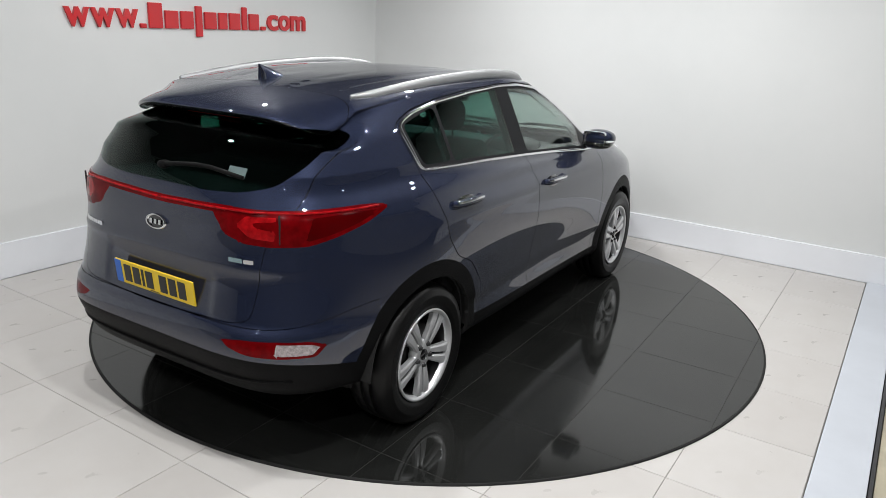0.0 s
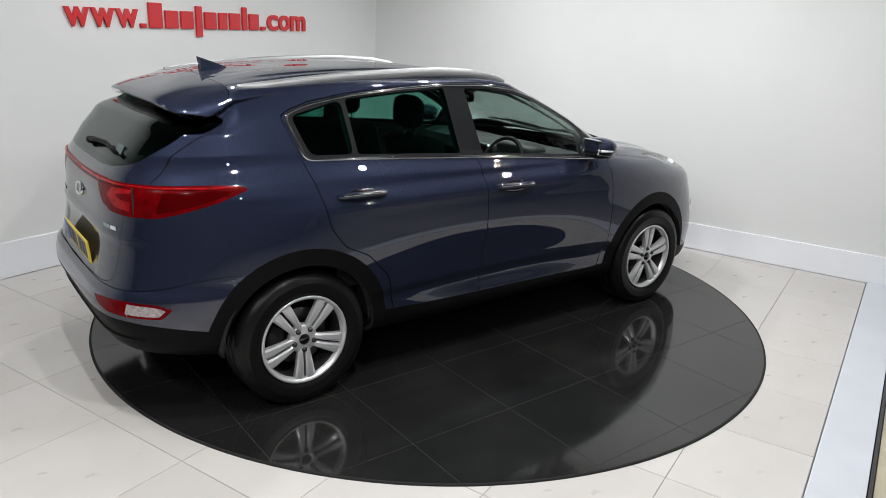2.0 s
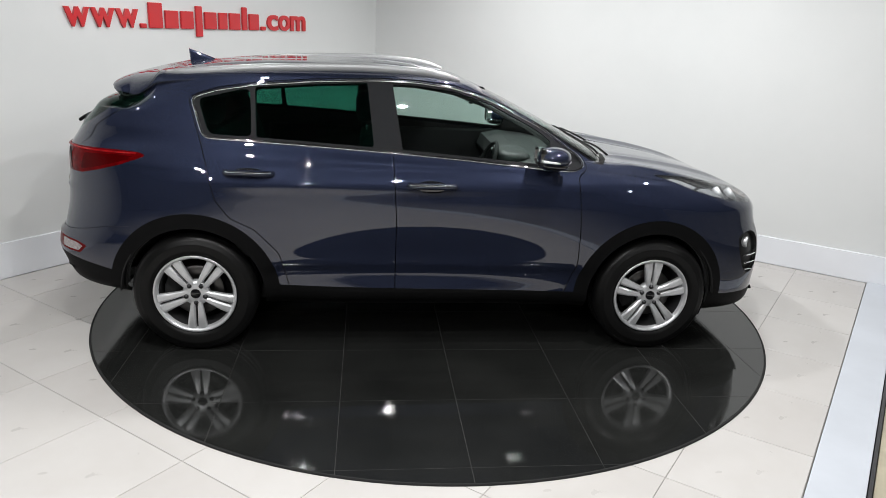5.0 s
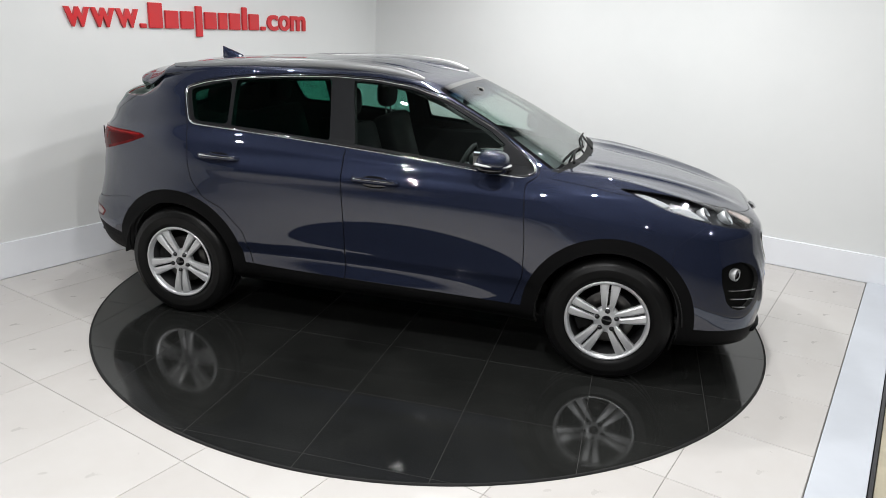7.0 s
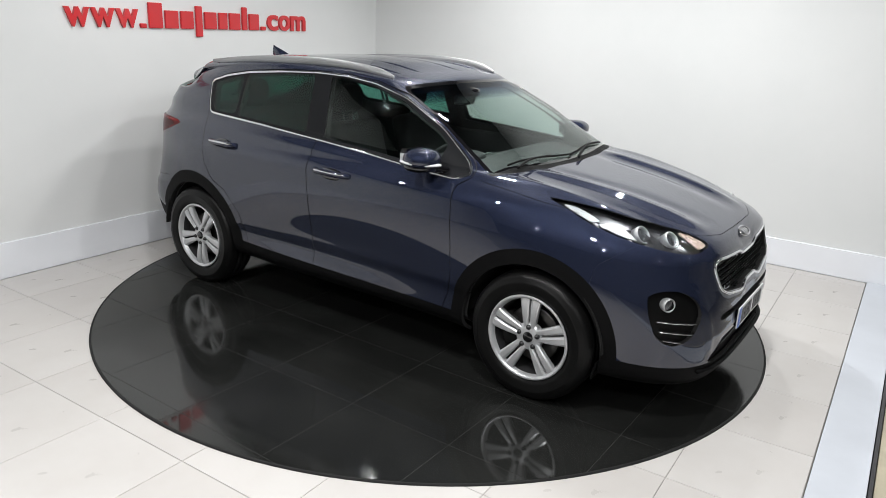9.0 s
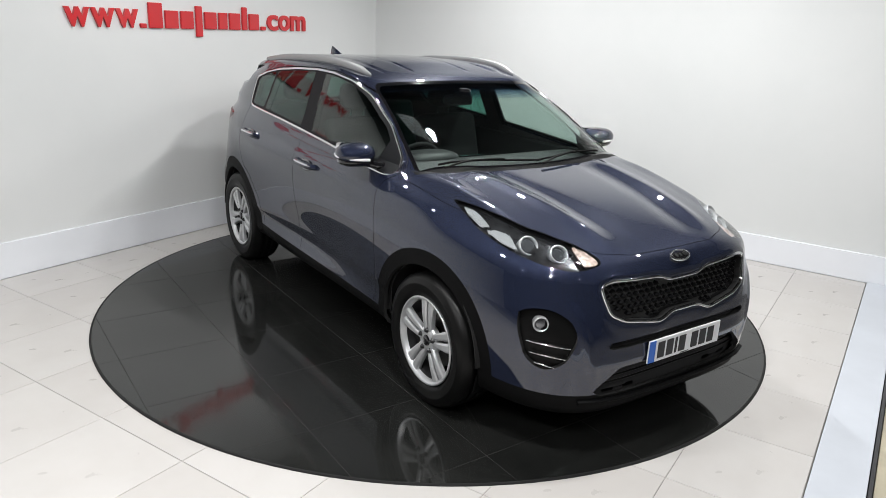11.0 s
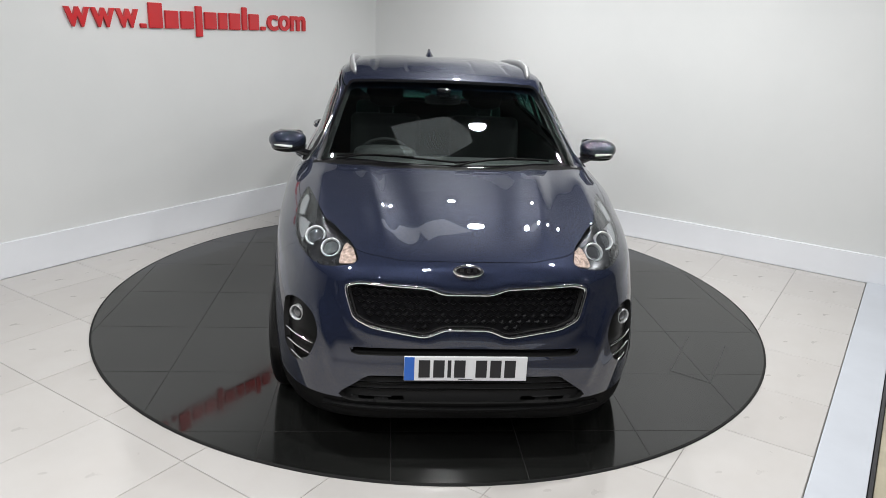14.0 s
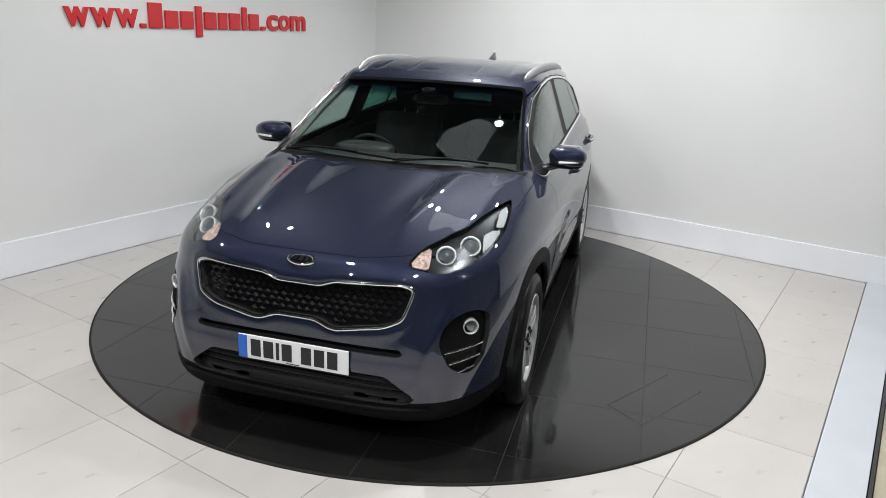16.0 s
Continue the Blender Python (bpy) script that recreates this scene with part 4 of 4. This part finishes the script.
def roof_parts(car, body):
    for s in (1, -1):
        pts = smooth_path([(-1.50, s * .560, 1.532), (-1.36, s * .578, 1.547), (-1.12, s * .592, 1.573), (-.84, s * .598, 1.594), (-.4, s * .600, 1.609), (-.10, s * .590, 1.596), (.05, s * .575, 1.575), (.16, s * .560, 1.548)], 6)
        ends = [on_skin(body, x=p.x, y=abs(p.y)).z for p in pts]
        for i in list(range(5)) + list(range(len(pts) - 5, len(pts))):
            near = min(i, len(pts) - 1 - i) / 5
            pts[i].z = near * pts[i].z + (1 - near) * (ends[i] + .006)
        mesh_ob("roof_rail", *sweep(pts, 0.018, 14, 1.5, [0.40 + 0.60 * min(1, min(i, len(pts) - 1 - i) / 5) for i in range(len(pts))]), SATIN, car, "satin silver roof rail")
    # aerial fin
    v, f = [], []
    n = 12
    for i in range(n + 1):
        t = i / n
        x = -1.325 - 0.155 * t
        h = 0.014 + 0.060 * t ** 0.9
        w = 0.042 * (0.35 + 0.65 * math.sin(math.pi * min(1, t * 0.75 + 0.12)))
        back = 0.012 * t
        for dy, dz in ((-w, -0.012), (-w * .75, h * .45), (-.005, h), (.005, h), (w * .75, h * .45), (w, -0.012)):
            v.append((x - back * (dz > h * .9), dy, 1.578 + dz))
    f = [(6 * i + q, 6 * i + q + 1, 6 * i + 7 + q, 6 * i + 6 + q) for i in range(n) for q in range(5)]
    f += [tuple(range(6)), tuple(6 * n + q for q in range(6))[::-1]]
    mesh_ob("aerial_fin", v, f, PAINT, car, "body-coloured shark fin aerial")
    part("roof_lining", box_bm((.30, 1.10, .012), (-1.555, 0, 1.468), turn=Matrix.Rotation(radians(-19), 4, "Y")), LINING, car)
    part("brake_light", box_bm((0.012, 0.34, 0.014), (-1.775, 0, 1.444), 0.003), REDL, body["gate"], "dark red high-level brake lamp")


def even(poly, step):
    """Points at even steps round an outline."""
    P = np.array(list(poly) + [poly[0]], float)
    s = np.concatenate([[0], np.cumsum(np.linalg.norm(np.diff(P, axis=0), axis=1))])
    u = np.linspace(0, s[-1], int(s[-1] / step) + 1)[:-1]
    return np.stack([np.interp(u, s, P[:, 0]), np.interp(u, s, P[:, 1])], 1)


def smoothed(values, k=2):
    v = np.array(values, float)
    return sum(np.roll(v, i) for i in range(-k, k + 1)) / (2 * k + 1)


def rounded_blob(size, at, power=2.6, n=24, m=14):
    """A softly squared ellipsoid."""
    v, f = [], []
    for j in range(m + 1):
        b = -math.pi / 2 + math.pi * j / m
        for i in range(n):
            a = 2 * math.pi * i / n
            c = [math.cos(b) * math.cos(a), math.cos(b) * math.sin(a), math.sin(b)]
            c = [math.copysign(abs(q) ** (2 / power), q) for q in c]
            v.append((at[0] + size[0] * c[0], at[1] + size[1] * c[1], at[2] + size[2] * c[2]))
    f = [(n * j + i, n * j + (i + 1) % n, n * j + n + (i + 1) % n, n * j + n + i) for j in range(m) for i in range(n)]
    return v, f


def side_parts(car, body):
    ring2 = even(WINDOWS, 0.02)
    ring_y = smoothed([on_skin(body, x=x, z=z).y for x, z in ring2], 3)
    for s, fd, rd in ((1, body["fd"][0], body["rd"][0]), (-1, body["fd"][1], body["rd"][1])):
        for door, x0, x1, z in ((fd, -.140, .122, 1.004), (rd, -1.138, -.884, 1.052)):
            mid = (x0 + x1) / 2
            y = on_skin(body, x=mid, z=z).y
            mesh_ob("handle_cup", *rounded_blob((.082, .012, .036), (mid - .005, s * (y - .004), z - .010)), GLOSSB, door, "dark handle recess")
            pts = smooth_path([(x0, s * (y - .004), z), (x0 + .03, s * (y + .022), z + .002), (mid, s * (y + .033), z + .003), (x1 - .03, s * (y + .024), z), (x1, s * (y - .004), z - .003)], 6)
            mesh_ob("door_handle", *sweep(pts, 0.019, 12, 0.95), PAINT, door, "body-coloured door handle with a chrome strip")
            up = [p + Vector((0, s * .012, .007)) for p in pts[2:-2]]
            mesh_ob("handle_strip", *sweep(up, 0.0085, 8, 0.8), CHROME, door, "bright chrome handle strip")
        pts = [(x, s * (y + .001), z) for (x, z), y in zip(ring2, ring_y)]
        mesh_ob("window_trim", *loop_tube(pts, 0.0085, 10), CHROME, car, "bright chrome window surround")
        # mirror
        m = mesh_ob("door_mirror", *rounded_blob((.094, .108, .057), (.662, s * .928, 1.182), 2.3), PAINT, car, "body-coloured door mirror with an indicator strip")
        mesh_ob("mirror_base", *rounded_blob((.088, .101, .036), (.658, s * .924, 1.147), 2.4), GLOSSB, m, "gloss black mirror underside")
        mesh_ob("mirror_arm", *sweep(smooth_path([(.73, s * .785, 1.112), (.705, s * .83, 1.120), (.68, s * .88, 1.134)], 4), 0.028, 10, 0.8), GLOSSB, m)
        strip = smooth_path([(.585, s * 1.009, 1.171), (.652, s * 1.027, 1.169), (.715, s * 1.002, 1.165), (.748, s * .953, 1.161), (.754, s * .890, 1.157)], 5)
        mesh_ob("indicator_strip", *sweep(strip, 0.010, 8, 0.8), WHITEL, m, "clear white indicator strip")
        part("mirror_glass", box_bm((.006, .15, .09), (.587, s * .923, 1.187), .02), CHROME, m, "mirror glass")


def lamp_unit(parent, at, r, label, aim=0.0, lift=0.0):
    """A chrome-ringed projector lamp that faces forwards."""
    turn = Matrix.Translation(at) @ Matrix.Rotation(radians(aim), 4, "Z") @ Matrix.Rotation(radians(-lift), 4, "Y") @ Matrix.Rotation(radians(-90), 4, "Z")
    ring_v, ring_f = lathe([(r * .78, .0), (r * .86, .007), (r * .95, .008), (r, .003), (r * .96, -.034), (r * .80, -.034)], 36, closed=True)
    o = mesh_ob("lamp_ring", [turn @ Vector(q) for q in ring_v], ring_f, ALLOY, parent, "silver lamp ring")
    dome = [(r * .80 * math.cos(radians(a)), -.010 + .012 * math.sin(radians(a))) for a in range(0, 91, 15)]
    v, f = lathe(dome, 36)
    mesh_ob("lamp_lens", [turn @ Vector(q) for q in v], f, LENSM, parent, label)
    return o


def plate(parent, x, z, tilt, face, rear):
    """A number plate: blue band and plain black bars."""
    w, h = 0.52, 0.112
    way = -1 if rear else 1
    m = Matrix.Translation((x, 0, z)) @ Matrix.Rotation(radians(tilt), 4, "Y")
    bm = box_bm((0.008, w, h), (0, 0, 0), 0.003)
    bmesh.ops.transform(bm, matrix=m, verts=bm.verts)
    p = part("number_plate", bm, face, parent, "yellow rear number plate" if rear else "white front number plate")

    def add(name, y, dy, dz, mat, zoff=0.0):
        q = box_bm((0.002, dy, dz), (way * 0.0052, way * y, zoff))
        bmesh.ops.transform(q, matrix=m, verts=q.verts)
        part(name, q, mat, p)

    add("blue_band", -w / 2 + 0.022, 0.042, h - 0.006, BLUEP)
    y = -w / 2 + 0.060
    for wide in (.050, .050, .016, .050, 0, .050, .050, .050):
        if not wide:
            y += 0.030
            continue
        add("character_bar", y + wide / 2, wide * 0.94, 0.079, INK)
        y += wide + 0.011
    add("maker_mark", 0.0, 0.06, 0.003, INK, -0.049)
    return p


def oval_badge(parent, at, tilt, way):
    m = Matrix.Translation(at) @ Matrix.Rotation(radians(tilt), 4, "Y") @ Matrix.Rotation(radians(-90 * way), 4, "Z") @ Matrix.Diagonal((1.0, 1, .50, 1))
    v, f = lathe([(.050, .004), (.054, .010), (.062, .011), (.066, .005), (.066, -.006), (.050, -.006)], 40, closed=True)
    b = mesh_ob("badge", [m @ Vector(q) for q in v], f, CHROME, parent, "oval chrome badge")
    v, f = lathe([(.0, .006), (.051, .005)], 40)
    mesh_ob("badge_field", [m @ Vector(q) for q in v], f, GLOSSB, parent)
    for dx in (-.028, 0, .028):
        bar = box_bm((.016, .004, .040), (dx, .0085, 0))
        bmesh.ops.transform(bar, matrix=m, verts=bar.verts)
        part("badge_bar", bar, CHROME, parent)


def front_parts(car, body):
    fb = body["fb"]
    sk = lambda y, z: on_skin(body, y=abs(y), z=z, nose=True)
    plate(car, 2.212, 0.490, 0, WHITEP, False)
    part("plate_holder", box_bm((0.02, 0.50, 0.09), (2.195, 0, 0.490), 0.004), CLAD, fb)
    oval_badge(fb, (sk(0.0, .885).x + .002, 0, .885), -62, 1)
    g2 = [q for q in even(GRILLE, 0.012) if q[0] >= 0.0]
    g2 = sorted(g2, key=lambda q: math.atan2(q[1] - .735, q[0] - .0))
    gx = [sk(y, z).x for y, z in g2]
    half = [(x + .002, y, z) for (y, z), x in zip(g2, gx)]
    loop = half + [(x, -y, z) for x, y, z in half[::-1]]
    mesh_ob("grille_surround", *loop_tube(loop, 0.0075, 10), CHROME, fb, "bright chrome grille surround")
    # grille mesh of small diamond studs
    stud = bpy.data.meshes.new("grille_stud")
    r, h = 0.0125, 0.010
    stud.from_pydata([(0, r * 1.5, 0), (0, 0, r), (0, -r * 1.5, 0), (0, 0, -r), (h, r * .6, 0), (h, 0, r * .4), (h, -r * .6, 0), (h, 0, -r * .4)], [],
                     [(0, 1, 5, 4), (1, 2, 6, 5), (2, 3, 7, 6), (3, 0, 4, 7), (4, 5, 6, 7)])
    stud.materials.append(STUDM)
    rows, cols = 9, 27
    for j in range(rows):
        for i in range(-cols // 2, cols // 2 + 1):
            y, z = (i + (j % 2) * .5) * 0.0385, .628 + j * 0.0255
            if poly_sd(np.array([abs(y)]), np.array([z]), GRILLE)[0] > -0.022:
                continue
            p = sk(y, z)
            ob = new("grille_stud", stud)
            ob.parent = fb
            ob.matrix_basis = pose(p.x - .026, y, z)
    for s, lamp, pod in ((1, body["lamps"][0], body["pods"][0]), (-1, body["lamps"][1], body["pods"][1])):
        for y, z, rr, back in ((.588, .936, .045, .030), (.670, .955, .047, .034)):
            p = sk(y, z)
            p = p - skin_normal(body, p) * 0.020
            lamp_unit(lamp, (p.x, s * p.y, p.z), rr, "clear projector lens", s * 14, 0.6 * math.degrees(math.asin(skin_normal(body, p).z)))
        p = sk(.735, .645)
        lamp_unit(pod, (p.x - .014, s * .725, .645), .035, "small round fog lamp lens", s * 30)
        for z, y0, y1 in ((.562, .650, .775), (.512, .668, .768), (.468, .700, .755)):
            line = []
            for t in range(6):
                y = y0 + (y1 - y0) * t / 5
                q = sk(y, z)
                line.append((q.x - .006, s * (y - .003), z + .012 * (t / 5 - .5)))
            mesh_ob("chrome_blade", *sweep(line, 0.006, 8, .7), CHROME, pod, "thin chrome blade")
    # wipers
    for y0, y1, b in ((-.62, .05, .02), (.02, .55, .02)):
        line = []
        for t in range(9):
            y = y0 + (y1 - y0) * t / 8
            x = cowl_line(y)
            q = on_skin(body, x=x - .02 - .02 * math.sin(math.pi * t / 8), y=abs(y))
            line.append((q.x, y, q.z + .012))
        w = mesh_ob("wiper", *sweep(line, 0.006, 8), CLAD, car, "black windscreen wiper")
        arm = [Vector(line[0]) + Vector((.06, 0, -.006)), Vector(line[2]) + Vector((.03, 0, .006)), Vector(line[5]) + Vector((.004, 0, .008))]
        mesh_ob("wiper_arm", *sweep(smooth_path(arm, 4), 0.008, 8, .7), CLAD, w)
    for z, half in ((.425, .44), (.395, .47), (.365, .50), (.555, .44)):
        line = [(sk(abs(y), z).x - .030, y, z) for y in np.linspace(-half, half, 15)]
        mesh_ob("intake_slat", *sweep(line, 0.006, 8, .8), PODM, fb, "black horizontal slat in the intake")
    # lip under the intake
    lip = [(sk(abs(y), .30).x + .004, y, .285 + .02 * abs(y)) for y in [-.6 + .1 * k for k in range(13)]]
    mesh_ob("splitter", *sweep(lip, 0.016, 8, .6), CLAD, fb, "black plastic splitter edge")


def rear_parts(car, body):
    gate, rb = body["gate"], body["rb"]
    sk = lambda y, z: on_skin(body, y=abs(y), z=z, nose=False)
    plate(car, sk(0, .75).x - .019, .750, -5, YELLOW, True)
    oval_badge(gate, (sk(0, 1.012).x - .002, 0.0, 1.012), 8, -1)
    for k in range(8):
        y = .56 - k * .022
        part("badge_bar", box_bm((.004, .015, .020), (sk(y, .93).x - .002, y, .93), .001), CHROME, gate)
    for y, wide, mat in ((-.462, .065, TEALM), (-.522, .045, CHROME)):
        a, b = sk(y - wide / 2, .932), sk(y + wide / 2, .932)
        part("badge_bar", box_bm((.004, wide, .018), ((a.x + b.x) / 2 - .003, y, .932), .001, turn=Matrix.Rotation(math.atan((a.x - b.x) / wide), 4, "Z")), mat, gate)
    for s, tail in ((1, body["tails"][0]), (-1, body["tails"][1])):
        part("lamp_divider", box_bm((.008, .004, .12), (sk(.632, 1.07).x - .001, s * .632, 1.07), .001), INNER, tail)
    for s, tail in ((1, body["tails"][0]), (-1, body["tails"][1])):
        line = []
        for y in np.linspace(.005, .56, 16):
            q = sk(y, 1.126)
            line.append((q.x - .001, s * y, 1.120 + .03 * min(y - .05, .4)))
        for x in np.linspace(-1.96, -1.62, 12):
            q = on_skin(body, x=x, z=1.128)
            line.append((x, s * (q.y + .001), 1.131 - .010 * (x + 1.96)))
        mesh_ob("lamp_strip", *sweep(smooth_path(line, 2), 0.0055, 8), REDB, tail, "bright red upper lamp strip")
    line = [(sk(abs(y), .43).x - .002, y, .43 + .02 * y * y) for y in np.linspace(-.70, .70, 21)]
    mesh_ob("skirt_crease", *sweep(line, 0.009, 8, .7), CLAD, rb, "raised crease along the bumper skirt")
    line = []
    for t in range(8):
        y = .02 - .46 * t / 7
        q = sk(abs(y), 1.235 + .02 * math.sin(t / 7 * 3))
        line.append((q.x - .02, y, q.z + .012))
    w = mesh_ob("rear_wiper", *sweep(line, 0.010, 8), CLAD, car, "black rear wiper")
    mesh_ob("wiper_hub", *rounded_blob((.024, .03, .018), (line[0][0] + .01, .03, line[0][2] - .005)), CLAD, w)
    part("window_sticker", box_bm((.002, .10, .045), (sk(.38, 1.262).x - .003, -.38, 1.262), turn=Matrix.Rotation(radians(28), 4, "Y")), STICKM, gate, "small pale dealer sticker")


LENSM = plain("lens_glass", (0.16, 0.165, 0.175), 0.08, 0.6, coat=1.0)
STUDM = plain("satin_black_grille", (0.004, 0.004, 0.0045), 0.4, spec=0.08)
TEALM = plain("teal_silver_badge", (0.30, 0.42, 0.45), 0.25, 0.7, vary=0.3, scale=40)
STICKM = plain("pale_sticker", (0.10, 0.14, 0.14), 0.5)


def seat(car, x, y, w, rear=False):
    s = new("seat")
    s.parent = car
    s.matrix_basis = pose(x, y, 0)
    part("cushion", box_bm((.50, w, .16), (0.02, 0, .62), .05, 3), SEATM, s, smooth=True)
    part("backrest", box_bm((.14, w, .62), (-.30, 0, .93), .05, 3, Matrix.Rotation(radians(-16), 4, "Y")), SEATM, s, smooth=True)
    for yy in ((0,) if not rear else (-w * .33, w * .33)):
        mesh_ob("headrest", *rounded_blob((.055, .125, .095), (-.41, yy, 1.37 - .03 * rear), 3), SEATM, s)
        for d in (-.05, .05):
            mesh_ob("headrest_post", *sweep([(-.395, yy + d, 1.16), (-.405, yy + d, 1.30)], .006, 8), CHROME, s, "chrome headrest post")
    return s


def cabin(car):
    seat(car, .02, .36, .50)
    seat(car, .02, -.36, .50)
    seat(car, -.86, 0, 1.22, True)
    part("cabin_floor", box_bm((2.9, 1.45, .06), (-.45, 0, .42), .02), INNER, car)
    out = [(.98, 1.05), (.80, 1.085), (.62, 1.10), (.50, 1.075), (.47, 1.00), (.52, .90), (.60, .70), (.98, .65)]
    v, f = prism(out, -.71, .71)
    mesh_ob("dashboard", v, f, DASHM, car, "dark grey dashboard", smooth=False)
    mesh_ob("instrument_hood", *rounded_blob((.11, .19, .05), (.53, -.36, 1.09), 3), DASHM, car)
    mesh_ob("screen", *rounded_blob((.02, .13, .06), (.475, 0, 1.02), 6), GLOSSB, car)
    ringv, ringf = lathe([(.165, 0), (.180, .014), (.195, 0), (.180, -.014)], 40, closed=True)
    m = pose(.36, -.36, 1.0, 0, 0, 0) @ Matrix.Rotation(radians(24), 4, "Y") @ Matrix.Rotation(radians(90), 4, "Z")
    sw = mesh_ob("steering_wheel", [m @ Vector(q) for q in ringv], ringf, SEATM, car, "black steering wheel")
    hv, hf = rounded_blob((.075, .03, .055), (0, 0, 0), 3)
    mesh_ob("wheel_boss", [m @ Vector(q) for q in hv], hf, DASHM, sw)
    for sgn in (-1, 1):
        pts = [m @ Vector(q) for q in ((sgn * .06, 0, 0), (sgn * .175, 0, .01))]
        mesh_ob("wheel_spoke", *sweep(pts, .016, 8), SATIN, sw, "satin silver spoke")
    mesh_ob("rear_view_mirror", *rounded_blob((.018, .115, .035), (.30, 0, 1.405), 4), GLOSSB, car, "black rear-view mirror")
    mesh_ob("mirror_mount", *rounded_blob((.06, .05, .03), (.34, 0, 1.455), 3), GLOSSB, car)
    for s in (1, -1):
        part("door_card", box_bm((1.75, .05, .55), (-.25, s * .80, .82), .02), SEATM, car)
    part("parcel_shelf", box_bm((.62, 1.2, .03), (-1.62, 0, 1.12), .01), SEATM, car)


def light_panel():
    """A dim patterned light panel in the ceiling above the turntable."""
    m, nt, p = material("patterned_light_panel")
    w = nt.nodes.new("ShaderNodeTexWave")
    w.inputs["Scale"].default_value, w.inputs["Distortion"].default_value, w.inputs["Detail"].default_value = 9, 5, 4
    tc = nt.nodes.new("ShaderNodeTexCoord")
    nt.links.new(tc.outputs["Object"], w.inputs["Vector"])
    col = ramp(nt, w.outputs["Fac"], [(0.2, (0.35, 0.33, 0.31)), (0.8, (0.85, 0.92, 1.0))])
    nt.links.new(col.outputs["Color"], p.inputs["Emission Color"])
    p.inputs["Emission Strength"].default_value = 1.1
    p.inputs["Base Color"].default_value = (0.3, 0.3, 0.3, 1)
    ob = part("light_panel", box_bm((0.55, 0.42, 0.02), (0, 0, 0), 0.004), m, None)
    ob.matrix_basis = pose(0.02, 0.12, 2.985, 0, 0, 35)
    tagged(ob, "dim patterned light panel set in the dark ceiling", "ceiling light")


# ---- build ----
ground()
room()
showroom()
sign()
light_panel()
car = new("car")
tagged(car, "blue-grey metallic five-door SUV parked on the black turntable", "car")
body = build_body(car)
for wx in (HUB_X + 0.011, -HUB_X):
    for ws in (1, -1):
        wheel(car, wx, ws, math.copysign(math.pi / 2, wx))
underside(car)
roof_parts(car, body)
side_parts(car, body)
front_parts(car, body)
rear_parts(car, body)
cabin(car)
table = turntable()
tiles()


# ---- motion ----
OFFSET = Matrix.Translation((-0.1027, 0.0052, 0.0085))
HEADING = [(0.0, 57.7), (1.0, 47.35), (2.0, 36.9), (3.0, 26.5), (4.0, 16.2), (6.5, -10.2), (7.5, -20.3), (8.5, -30.4), (9.0, -35.5), (11.5, -60.5), (12.5, -70.7), (13.5, -80.85), (14.5, -91.0), (15.5, -101.2), (16.0, -106.3)]


def motions():
    walk(table, [(t, pose(0, 0, 0, 0, 0, a)) for t, a in HEADING])
    walk(car, [(t, pose(0, 0, 0, 0, 0, a) @ OFFSET) for t, a in HEADING])


motions()
